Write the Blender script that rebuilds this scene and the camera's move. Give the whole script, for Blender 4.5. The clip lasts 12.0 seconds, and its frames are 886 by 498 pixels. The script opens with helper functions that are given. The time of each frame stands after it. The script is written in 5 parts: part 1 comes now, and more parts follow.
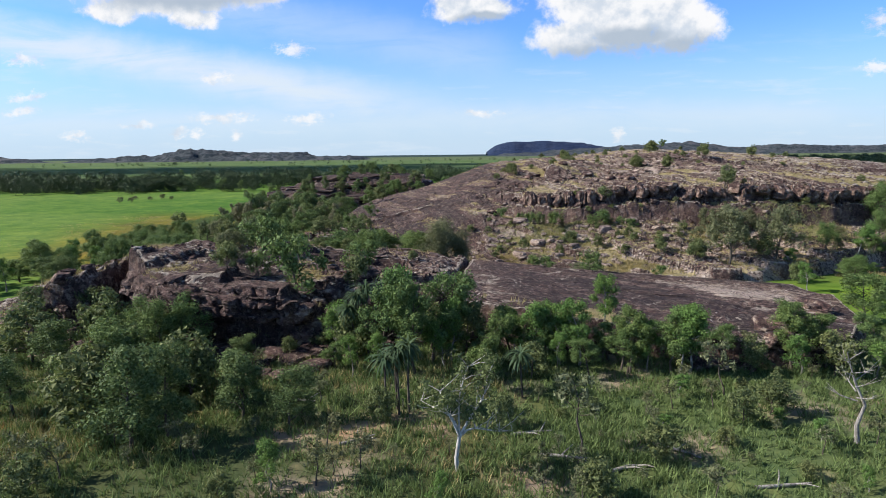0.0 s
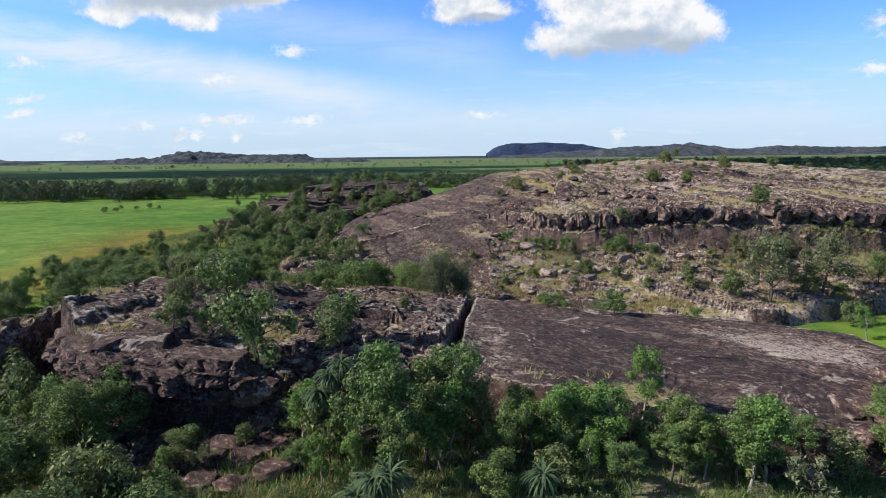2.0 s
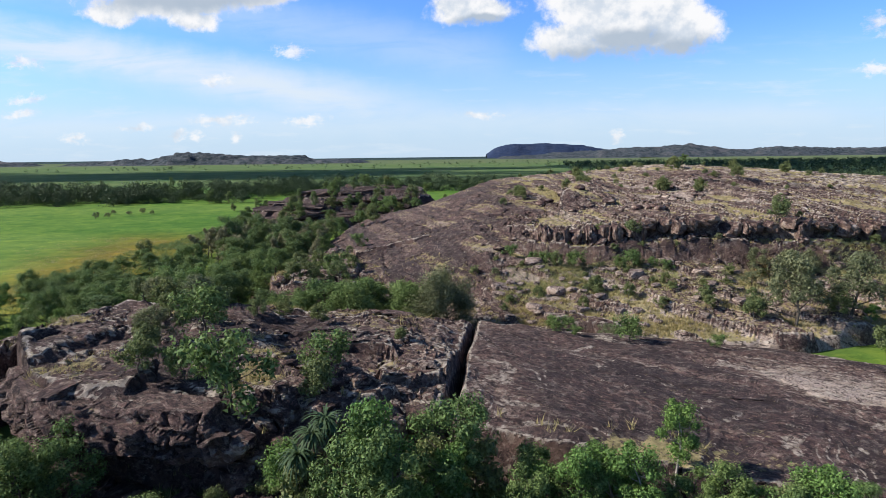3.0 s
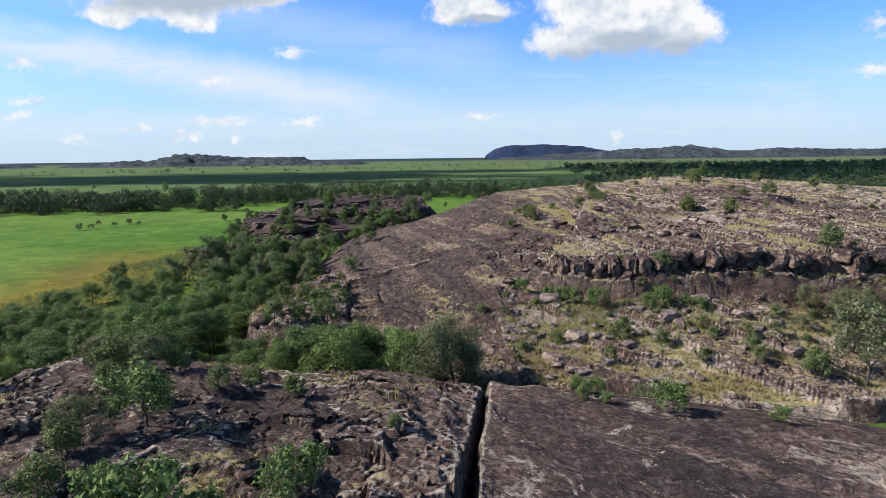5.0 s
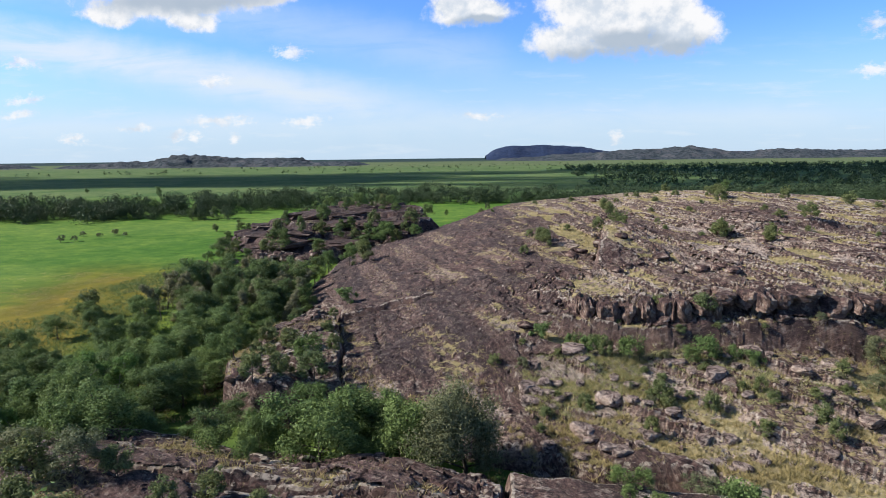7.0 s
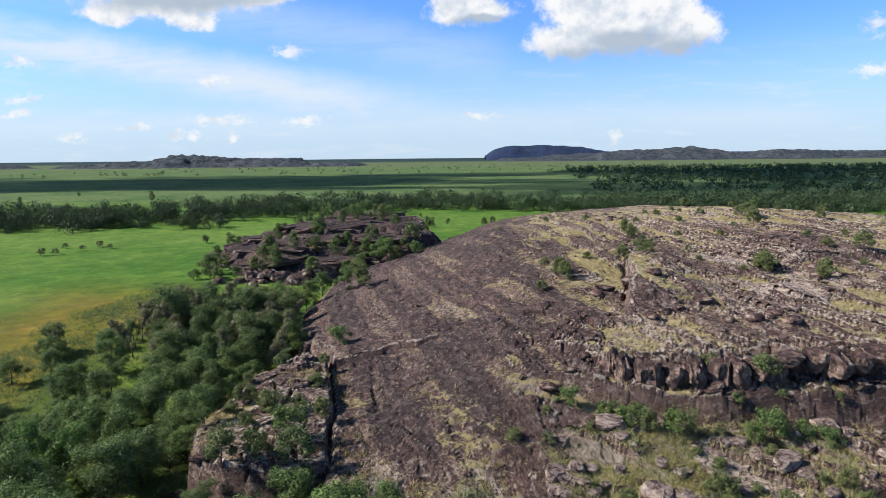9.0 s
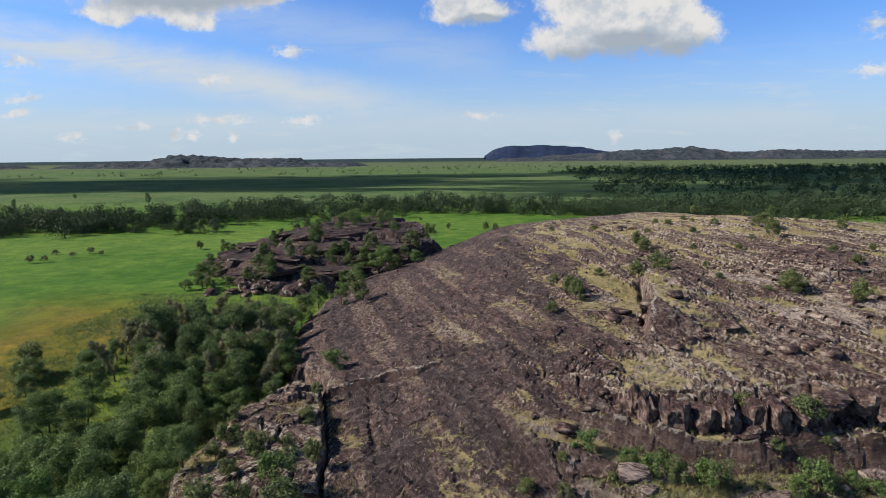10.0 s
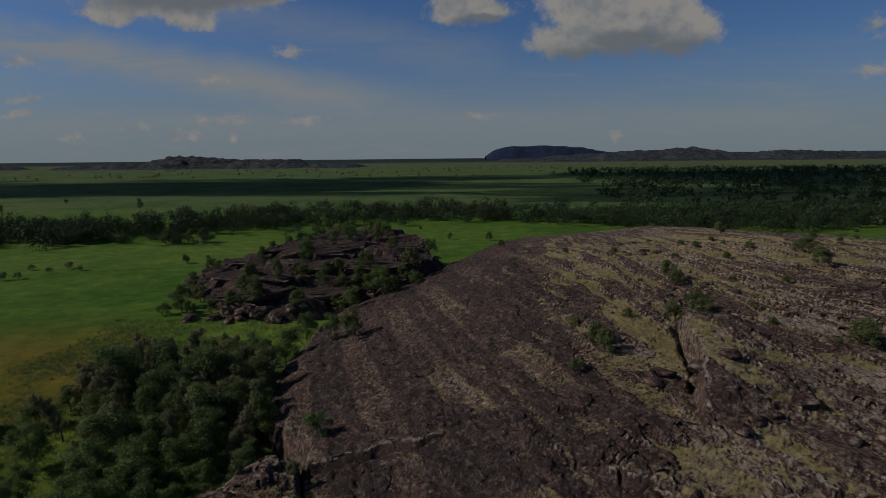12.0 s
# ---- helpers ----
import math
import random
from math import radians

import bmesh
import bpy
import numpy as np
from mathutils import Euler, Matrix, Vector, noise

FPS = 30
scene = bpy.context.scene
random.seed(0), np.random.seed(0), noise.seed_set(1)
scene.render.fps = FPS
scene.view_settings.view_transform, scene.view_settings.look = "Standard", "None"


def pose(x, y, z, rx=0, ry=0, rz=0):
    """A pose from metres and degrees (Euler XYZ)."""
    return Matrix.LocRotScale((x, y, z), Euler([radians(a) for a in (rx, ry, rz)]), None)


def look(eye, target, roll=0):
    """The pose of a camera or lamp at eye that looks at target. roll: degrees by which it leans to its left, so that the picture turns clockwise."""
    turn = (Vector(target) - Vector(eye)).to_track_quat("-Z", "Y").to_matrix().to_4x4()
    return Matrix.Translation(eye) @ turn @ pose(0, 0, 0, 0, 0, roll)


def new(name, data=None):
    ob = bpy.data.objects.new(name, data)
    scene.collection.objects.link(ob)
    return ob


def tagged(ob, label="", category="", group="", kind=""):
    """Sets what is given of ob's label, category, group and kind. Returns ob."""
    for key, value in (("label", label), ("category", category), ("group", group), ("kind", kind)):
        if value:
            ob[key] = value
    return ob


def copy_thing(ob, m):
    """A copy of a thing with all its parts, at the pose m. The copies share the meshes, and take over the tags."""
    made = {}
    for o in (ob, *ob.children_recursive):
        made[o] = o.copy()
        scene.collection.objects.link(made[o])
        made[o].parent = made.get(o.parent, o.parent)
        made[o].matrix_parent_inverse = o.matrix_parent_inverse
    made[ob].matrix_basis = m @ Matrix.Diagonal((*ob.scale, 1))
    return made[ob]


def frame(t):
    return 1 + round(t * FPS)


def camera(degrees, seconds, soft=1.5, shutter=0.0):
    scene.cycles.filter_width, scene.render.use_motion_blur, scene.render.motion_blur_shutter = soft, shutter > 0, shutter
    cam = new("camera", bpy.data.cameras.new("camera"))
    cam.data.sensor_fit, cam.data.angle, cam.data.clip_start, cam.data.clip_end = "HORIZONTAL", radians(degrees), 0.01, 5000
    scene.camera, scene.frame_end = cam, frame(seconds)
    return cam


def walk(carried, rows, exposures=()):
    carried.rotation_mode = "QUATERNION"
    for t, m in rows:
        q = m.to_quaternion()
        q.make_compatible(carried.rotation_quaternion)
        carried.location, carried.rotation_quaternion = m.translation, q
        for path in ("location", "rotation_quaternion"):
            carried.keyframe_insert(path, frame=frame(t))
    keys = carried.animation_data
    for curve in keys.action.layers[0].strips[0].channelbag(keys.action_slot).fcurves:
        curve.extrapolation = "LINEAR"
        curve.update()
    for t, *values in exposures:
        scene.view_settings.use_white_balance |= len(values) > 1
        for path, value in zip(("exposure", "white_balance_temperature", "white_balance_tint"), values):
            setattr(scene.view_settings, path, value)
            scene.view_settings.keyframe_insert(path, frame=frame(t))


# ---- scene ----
cam = camera(74.0, 12.0, 0.4)
# seconds, place, then yaw, pitch and roll in degrees
PATH = [
    (0, 1.378, 0.008, 15.653, 3.285, -9.28, -0.638),
    (0.5, 1.323, 2.356, 16.175, 3.295, -9.252, -0.644),
    (1, 1.253, 4.71, 16.688, 3.295, -9.222, -0.653),
    (1.5, 1.165, 7.064, 17.197, 3.288, -9.19, -0.666),
    (2, 1.058, 9.416, 17.707, 3.276, -9.158, -0.679),
    (2.5, 0.929, 11.763, 18.221, 3.262, -9.128, -0.692),
    (3, 0.777, 14.103, 18.743, 3.247, -9.101, -0.704),
    (3.5, 0.603, 16.436, 19.274, 3.231, -9.076, -0.714),
    (4, 0.406, 18.761, 19.817, 3.216, -9.055, -0.72),
    (4.5, 0.187, 21.08, 20.373, 3.201, -9.039, -0.723),
    (5, -0.054, 23.394, 20.943, 3.185, -9.027, -0.722),
    (5.5, -0.314, 25.704, 21.527, 3.17, -9.02, -0.717),
    (6, -0.591, 28.015, 22.124, 3.154, -9.018, -0.708),
    (6.5, -0.884, 30.33, 22.734, 3.137, -9.02, -0.696),
    (7, -1.187, 32.653, 23.354, 3.119, -9.025, -0.681),
    (7.5, -1.499, 34.99, 23.982, 3.1, -9.034, -0.663),
    (8, -1.814, 37.348, 24.616, 3.08, -9.046, -0.644),
    (8.5, -2.128, 39.734, 25.251, 3.059, -9.059, -0.624),
    (9, -2.436, 42.154, 25.885, 3.039, -9.073, -0.606),
    (9.5, -2.731, 44.618, 26.511, 3.02, -9.085, -0.59),
    (10, -3.007, 47.136, 27.125, 3.006, -9.096, -0.578),
    (10.5, -3.257, 49.717, 27.721, 2.997, -9.102, -0.572),
    (11, -3.475, 52.373, 28.292, 2.999, -9.103, -0.575),
    (11.5, -3.651, 55.115, 28.832, 3.014, -9.097, -0.589),
    (12, -3.778, 57.955, 29.332, 3.049, -9.08, -0.615),
]
EXPOSE = 0.64
FADE = [(0, 0, 6500), (9.3, 0, 6500), (9.7, -0.12, 6600), (10, -0.33, 6750), (10.5, -0.65, 6850), (11, -1.0, 6950), (11.5, -1.5, 7000), (12, -2.1, 7000)]
walk(cam, [(t, pose(x, y, z, 90 + pitch, 0, yaw) @ pose(0, 0, 0, 0, 0, roll)) for t, x, y, z, yaw, pitch, roll in PATH],
     [(t, EXPOSE + stops, kelvin, 10) for t, stops, kelvin in FADE])

# ---- daylight: the afternoon sun from the west, a blue sky with fair-weather cloud ----
SUN_HEIGHT, SUN_BEARING = 37.0, 266.0
SUN_WAY = Vector((math.sin(radians(SUN_BEARING)) * math.cos(radians(SUN_HEIGHT)), math.cos(radians(SUN_BEARING)) * math.cos(radians(SUN_HEIGHT)), math.sin(radians(SUN_HEIGHT))))
sun = new("sun", bpy.data.lights.new("sun", "SUN"))
sun.data.energy, sun.data.angle, sun.data.color = 5.0, radians(0.53), (1.0, 0.94, 0.855)
sun.matrix_world = look((0, 0, 300), Vector((0, 0, 300)) - SUN_WAY)


class Nodes:
    """Short hand for a node tree."""

    def __init__(self, tree):
        self.tree = tree
        tree.nodes.clear()

    def add(self, kind, **sockets):
        return self.fill(self.tree.nodes.new(kind), **sockets)

    def fill(self, node, **sockets):
        for key, value in sockets.items():
            key = int(key[1:]) if key[0] == "_" else key.replace("_", " ")
            if isinstance(value, bpy.types.NodeSocket):
                self.tree.links.new(value, node.inputs[key])
            else:
                node.inputs[key].default_value = value
        return node

    def math(self, op, a, b=0.0, clamp=False):
        node = self.tree.nodes.new("ShaderNodeMath")
        node.operation, node.use_clamp = op, clamp
        return self.fill(node, _0=a, _1=b).outputs[0]

    def vec(self, op, a, b=(0, 0, 0)):
        node = self.tree.nodes.new("ShaderNodeVectorMath")
        node.operation = op
        self.fill(node, _0=a, _1=b)
        return node.outputs["Value"] if op in ("LENGTH", "DOT_PRODUCT") else node.outputs[0]

    def mix(self, fac, a, b, blend="MIX"):
        node = self.tree.nodes.new("ShaderNodeMix")
        node.data_type, node.blend_type = "RGBA", blend
        return self.fill(node, _0=fac, _6=a, _7=b).outputs[2]

    def ramp(self, v, lo, hi, a=0.0, b=1.0):
        node = self.tree.nodes.new("ShaderNodeMapRange")
        node.interpolation_type = "SMOOTHSTEP"
        return self.fill(node, _0=v, _1=lo, _2=hi, _3=a, _4=b).outputs[0]

    def noise(self, at, scale, detail=4.0, rough=0.55, distortion=0.0):
        return self.add("ShaderNodeTexNoise", Vector=at, Scale=scale, Detail=detail, Roughness=rough, Distortion=distortion).outputs[0]


def make_world():
    world = bpy.data.worlds.new("sky")
    scene.world = world
    world.use_nodes = True
    n = Nodes(world.node_tree)
    sky = n.add("ShaderNodeTexSky")
    sky.sky_type, sky.sun_disc, sky.sun_elevation, sky.sun_rotation = "NISHITA", False, radians(SUN_HEIGHT), radians(SUN_BEARING)
    sky.air_density, sky.dust_density, sky.ozone_density, sky.altitude = 1.0, 0.6, 2.0, 50
    way = n.add("ShaderNodeTexCoord").outputs["Generated"]
    x, y, z = n.add("ShaderNodeSeparateXYZ", _0=way).outputs
    ahead = n.math("MAXIMUM", y, 0.08)
    flat = n.add("ShaderNodeCombineXYZ", _0=n.math("DIVIDE", x, ahead), _1=n.math("DIVIDE", z, ahead), _2=0.0).outputs[0]
    front = n.ramp(y, 0.1, 0.25)
    puff = n.add("ShaderNodeTexNoise", Vector=flat, Scale=18.0, Detail=6.0, Roughness=0.6).outputs[1]
    moved = n.vec("ADD", flat, n.vec("MULTIPLY", n.vec("SUBTRACT", puff, (0.5, 0.5, 0.5)), (0.035, 0.030, 0)))
    # cumulus: centre and half-size, as slopes to the right and up of the way ahead
    heaps, wisps, shade = None, None, None
    for cx, cz, rx, rz in SMALL_CLOUDS:
        f = n.math("SUBTRACT", 1.0, n.vec("LENGTH", n.vec("MULTIPLY", n.vec("SUBTRACT", moved, (cx, cz, 0)), (0.85 / rx, 0.85 / rz, 0))))
        wisps = f if wisps is None else n.math("MAXIMUM", wisps, f)
    for cx, cz, rx, rz in BIG_CLOUDS:
        f = n.math("SUBTRACT", 1.0, n.vec("LENGTH", n.vec("MULTIPLY", n.vec("SUBTRACT", moved, (cx, cz, 0)), (0.95 / rx, 0.95 / rz, 0))))
        heaps = f if heaps is None else n.math("MAXIMUM", heaps, f)
    for cx, cz, rx, rz in UNDERSIDES:
        f = n.math("SUBTRACT", 1.0, n.vec("LENGTH", n.vec("MULTIPLY", n.vec("SUBTRACT", moved, (cx, cz, 0)), (1 / rx, 1 / rz, 0))))
        shade = f if shade is None else n.math("MAXIMUM", shade, f)
    fine = n.noise(flat, 45.0, 6.0, 0.6)
    billow = n.noise(flat, 13.0, 5.0, 0.6)
    body = n.math("ADD", heaps, n.math("MULTIPLY", n.math("SUBTRACT", billow, 0.5), 0.9))
    heap = n.ramp(n.math("ADD", body, n.math("MULTIPLY", n.math("SUBTRACT", fine, 0.5), 0.7)), 0.02, 0.45)
    ragged = n.math("ADD", n.math("MULTIPLY", n.math("SUBTRACT", n.noise(n.vec("MULTIPLY", flat, (1.0, 1.8, 0)), 55.0, 6.0, 0.65), 0.5), 2.6), n.math("MULTIPLY", n.math("SUBTRACT", billow, 0.5), 0.8))
    heap = n.math("MAXIMUM", heap, n.math("MULTIPLY", n.ramp(n.math("ADD", wisps, ragged), 0.0, 1.0), 0.85))
    grey = n.math("MULTIPLY", n.ramp(n.math("ADD", shade, n.math("MULTIPLY", n.math("SUBTRACT", billow, 0.5), 0.8)), -0.15, 0.55), 0.92)
    # thin high cloud: a long veil and broken streaks near the horizon
    veil = None
    for (ax, az), (bx, bz), wide, dense in VEILS:
        long = math.hypot(bx - ax, bz - az)
        ux, uz = (bx - ax) / long, (bz - az) / long
        along = n.vec("DOT_PRODUCT", n.vec("SUBTRACT", moved, (ax, az, 0)), (ux, uz, 0))
        off = n.vec("DOT_PRODUCT", n.vec("SUBTRACT", moved, (ax, az, 0)), (-uz, ux, 0))
        f = n.math("MULTIPLY", n.ramp(n.math("ABSOLUTE", off), wide, 0.0), n.math("MULTIPLY", n.ramp(along, long * 1.15, long * 0.7), dense))
        veil = f if veil is None else n.math("MAXIMUM", veil, f)
    wisp = n.noise(n.vec("MULTIPLY", flat, (3.0, 16.0, 0)), 1.6, 7.0, 0.62, 0.6)
    veil = n.math("MULTIPLY", veil, n.ramp(wisp, 0.12, 0.6))
    low = n.math("MULTIPLY", n.ramp(z, 0.20, 0.03), n.ramp(n.noise(n.vec("MULTIPLY", flat, (4.0, 26.0, 0)), 1.7, 6.0, 0.6), 0.50, 0.72))
    thin = n.math("MULTIPLY", n.math("MAXIMUM", veil, n.math("MULTIPLY", low, 0.55)), front, True)
    glow = n.ramp(z, 0.20, -0.01)
    base = n.vec("MULTIPLY", sky.outputs[0], n.mix(n.ramp(z, 0.22, 0.55), (0.68, 1.07, 1.74, 1), (0.62, 0.80, 1.0, 1)))
    base = n.mix(n.math("MULTIPLY", glow, 0.9), base, (4.7, 5.9, 7.2, 1))
    base = n.mix(n.math("MULTIPLY", thin, 0.9), base, (6.0, 6.7, 7.4, 1))
    lit = n.mix(n.ramp(n.math("ADD", billow, n.math("MULTIPLY", fine, 0.6)), 0.62, 0.92), (5.1, 5.7, 6.5, 1), (7.5, 7.55, 7.7, 1))
    bright = n.mix(grey, lit, (3.4, 4.1, 5.0, 1))
    final = n.mix(n.math("MULTIPLY", heap, front), base, bright)
    out = n.add("ShaderNodeBackground", Color=final, Strength=0.082)
    n.add("ShaderNodeOutputWorld", Surface=out.outputs[0])


BIG_CLOUDS = [(0.235, 0.207, 0.130, 0.060), (0.155, 0.183, 0.072, 0.038), (0.320, 0.192, 0.082, 0.046), (0.181, 0.234, 0.077, 0.048), (0.305, 0.231, 0.058, 0.029), (-0.001, 0.230, 0.082, 0.027), (-0.036, 0.240, 0.043, 0.025), (-0.504, 0.253, 0.183, 0.029), (-0.468, 0.228, 0.053, 0.024), (-0.602, 0.240, 0.067, 0.024), (-0.360, 0.261, 0.077, 0.019)]
SMALL_CLOUDS = [(-0.304, 0.174, 0.035, 0.012), (-0.439, 0.130, 0.029, 0.013), (-0.432, 0.061, 0.062, 0.010), (-0.286, 0.060, 0.038, 0.010), (-0.769, 0.165, 0.043, 0.012), (-0.772, 0.101, 0.038, 0.009), (-0.786, 0.076, 0.034, 0.009), (-0.507, 0.038, 0.015, 0.013), (-0.478, 0.035, 0.012, 0.010), (0.232, 0.026, 0.013, 0.013), (-0.409, 0.035, 0.011, 0.009), (0.631, 0.128, 0.029, 0.013), (0.009, 0.062, 0.038, 0.008), (-0.694, 0.033, 0.025, 0.010), (-0.576, 0.052, 0.038, 0.007), (0.632, 0.198, 0.024, 0.019)]
UNDERSIDES = [(0.228, 0.150, 0.150, 0.034), (0.330, 0.158, 0.080, 0.030), (0.250, 0.178, 0.080, 0.022), (-0.470, 0.262, 0.190, 0.030), (0.010, 0.212, 0.060, 0.012)]
VEILS = [((-0.863, 0.215), (-0.075, 0.066), 0.058, 1.0), ((-0.222, 0.200), (0.056, 0.150), 0.058, 0.35), ((-0.019, 0.056), (0.658, 0.055), 0.038, 0.45)]
make_world()

# ---- materials ----
def material(name):
    mat = bpy.data.materials.new(name)
    mat.use_nodes = True
    return mat, Nodes(mat.node_tree)


BASE_SCALE = 0.83  # scales every base colour down, to balance sunlit land against the raised exposure


def finish(n, colour, rough=0.9, bump=None, strength=0.5, distance=0.1, through_light=0.0, gloss=0.2):
    colour = n.vec("MULTIPLY", colour if isinstance(colour, bpy.types.NodeSocket) else colour[:3], (BASE_SCALE, BASE_SCALE, BASE_SCALE))
    shader = n.add("ShaderNodeBsdfPrincipled", Base_Color=colour, Roughness=rough)
    shader.inputs["Specular IOR Level"].default_value = gloss
    if bump is not None:
        n.tree.links.new(n.add("ShaderNodeBump", Strength=strength, Distance=distance, Height=bump).outputs[0], shader.inputs["Normal"])
    surface = shader.outputs[0]
    if through_light:
        leaf = n.add("ShaderNodeBsdfTranslucent", Color=n.mix(0.3, colour, (0.20, 0.29, 0.08, 1)))
        surface = n.add("ShaderNodeMixShader", _0=through_light, _1=surface, _2=leaf.outputs[0]).outputs[0]
    n.add("ShaderNodeOutputMaterial", Surface=surface)


def rock_material():
    """Weathered sandstone: dark purplish crust, paler bedding edges, rusty broken faces, dry grass and grit in the hollows."""
    mat, n = material("sandstone")
    at = n.add("ShaderNodeTexCoord").outputs["Object"]
    normal = n.add("ShaderNodeNewGeometry").outputs["Normal"]
    steep = n.add("ShaderNodeSeparateXYZ", _0=normal).outputs[2]
    z = n.add("ShaderNodeSeparateXYZ", _0=at).outputs[2]
    broad, mid, fine = n.noise(at, 0.09, 5, 0.6), n.noise(at, 0.55, 6, 0.65), n.noise(at, 3.0, 5, 0.6)
    bedding = n.add("ShaderNodeAttribute")
    bedding.attribute_name = "bed"
    strike = bedding.outputs["Vector"]
    streaky = n.noise(n.vec("MULTIPLY", strike, (0.34, 1.25, 1.6)), 1.0, 9, 0.72, 0.9)
    thread = n.noise(n.vec("MULTIPLY", strike, (1.5, 4.4, 4.4)), 1.0, 8, 0.74, 1.2)
    worn = n.add("ShaderNodeAttribute")
    worn.attribute_name = "worn"
    tint = n.add("ShaderNodeAttribute")
    tint.attribute_name = "varnish"
    bed = n.math("SINE", n.math("ADD", n.math("MULTIPLY", z, 8.5), n.math("MULTIPLY", n.noise(at, 0.16, 4), 16.0)))
    crisp = n.noise(at, 2.1, 9, 0.78)
    colour = n.mix(n.ramp(mid, 0.38, 0.62), (0.20, 0.138, 0.118, 1), (0.34, 0.262, 0.215, 1))
    crust = n.math("ADD", n.math("MULTIPLY", broad, 1.3), n.math("MULTIPLY", n.math("SINE", n.math("ADD", n.math("MULTIPLY", z, 3.1), n.math("MULTIPLY", n.noise(at, 0.07, 4), 22.0))), 0.10))
    held = n.math("MULTIPLY", tint.outputs["Fac"], 0.48)
    bare = n.math("SUBTRACT", 1.0, n.math("MULTIPLY", tint.outputs["Fac"], 0.82), True)
    crust = n.ramp(n.math("ADD", crust, n.math("MULTIPLY", n.math("SUBTRACT", crisp, 0.5), 1.1)), n.math("ADD", 0.50, held), n.math("ADD", 0.60, held))
    colour = n.mix(n.math("MULTIPLY", n.ramp(bed, 0.1, 0.95), n.ramp(mid, 0.40, 0.60)), colour, (0.38, 0.295, 0.24, 1))
    colour = n.mix(n.math("MULTIPLY", n.math("SUBTRACT", 1.0, crust), 0.9), colour, n.mix(n.ramp(fine, 0.40, 0.60), (0.062, 0.033, 0.032, 1), (0.146, 0.081, 0.073, 1)))
    black = n.math("MULTIPLY", n.ramp(tint.outputs["Fac"], 0.85, 1.35), n.ramp(n.math("ADD", broad, n.math("MULTIPLY", n.math("SUBTRACT", streaky, 0.5), 1.2)), 0.70, 0.44))
    colour = n.mix(n.math("MULTIPLY", black, 0.85), colour, (0.048, 0.034, 0.037, 1))
    # peeling sheets: each ends in a dark crack with a pale broken edge
    sheet = n.math("FRACT", n.math("ADD", n.math("MULTIPLY", streaky, 15.0), n.math("MULTIPLY", crisp, 2.5)))
    both = n.math("ADD", n.math("MULTIPLY", crisp, 0.55), n.math("MULTIPLY", streaky, 0.45))
    pale = n.math("MULTIPLY", n.ramp(both, 0.505, 0.55), n.math("MULTIPLY", n.math("ADD", 0.6, n.math("MULTIPLY", crust, 0.35)), bare))
    colour = n.mix(pale, colour, (0.56, 0.435, 0.335, 1))
    edge = n.math("MULTIPLY", n.ramp(sheet, 0.74, 0.98), n.math("MULTIPLY", n.ramp(mid, 0.42, 0.60), n.math("ADD", 0.55, n.math("MULTIPLY", bare, 0.45))))
    colour = n.mix(n.math("MULTIPLY", edge, 0.65), colour, (0.58, 0.46, 0.36, 1))
    colour = n.mix(n.math("MULTIPLY", n.ramp(both, 0.478, 0.425), 0.85), colour, (0.026, 0.018, 0.019, 1))
    colour = n.mix(n.math("MULTIPLY", n.ramp(sheet, 0.16, 0.02), 0.75), colour, (0.026, 0.019, 0.020, 1))
    bleach = n.math("MULTIPLY", n.ramp(tint.outputs["Fac"], 0.35, -0.05), n.math("MULTIPLY", n.ramp(thread, 0.40, 0.58), 0.7))
    colour = n.mix(bleach, colour, (0.56, 0.46, 0.41, 1))
    # thin pale and dark lines that follow the bedding
    colour = n.mix(n.math("MULTIPLY", n.ramp(thread, 0.54, 0.66), n.math("ADD", 0.18, n.math("MULTIPLY", n.ramp(streaky, 0.46, 0.58), 0.62))), colour, (0.50, 0.40, 0.325, 1))
    colour = n.mix(n.math("MULTIPLY", n.ramp(thread, 0.475, 0.38), 0.8), colour, (0.030, 0.020, 0.021, 1))
    # pale lichen: blotches everywhere, and along the worn edges of ledges and blocks
    blotch = n.noise(at, 1.5, 8, 0.70, 0.5)
    lichen = n.math("MULTIPLY", n.ramp(blotch, 0.545, 0.585), n.math("ADD", 0.16, n.math("MULTIPLY", bare, 0.66)))
    lichen = n.math("MAXIMUM", lichen, n.math("MULTIPLY", n.ramp(n.math("ADD", worn.outputs["Fac"], n.math("MULTIPLY", n.math("SUBTRACT", crisp, 0.5), 1.8)), 0.46, 0.66), 0.8))
    colour = n.mix(lichen, colour, n.mix(n.ramp(fine, 0.40, 0.60), (0.30, 0.255, 0.215, 1), (0.60, 0.52, 0.435, 1)))
    speck = n.noise(n.vec("MULTIPLY", strike, (1.1, 2.1, 2.1)), 1.0, 7, 0.74, 0.6)
    colour = n.mix(n.math("MULTIPLY", n.ramp(speck, 0.455, 0.415), 0.85), colour, (0.030, 0.021, 0.021, 1))
    face = n.math("MULTIPLY", n.ramp(steep, 0.62, 0.25), n.ramp(n.noise(at, 0.35, 5, 0.6), 0.46, 0.62))
    colour = n.mix(n.math("MULTIPLY", face, 0.35), colour, (0.29, 0.185, 0.14, 1))
    grass = n.add("ShaderNodeAttribute")
    grass.attribute_name = "growth"
    turf = n.mix(n.ramp(n.noise(at, 1.3, 5, 0.6), 0.35, 0.65), (0.50, 0.41, 0.205, 1), (0.27, 0.24, 0.105, 1))
    amount = n.ramp(n.math("ADD", grass.outputs["Fac"], n.math("MULTIPLY", n.math("SUBTRACT", n.noise(at, 1.9, 8, 0.75), 0.5), 3.2)), 0.40, 0.62)
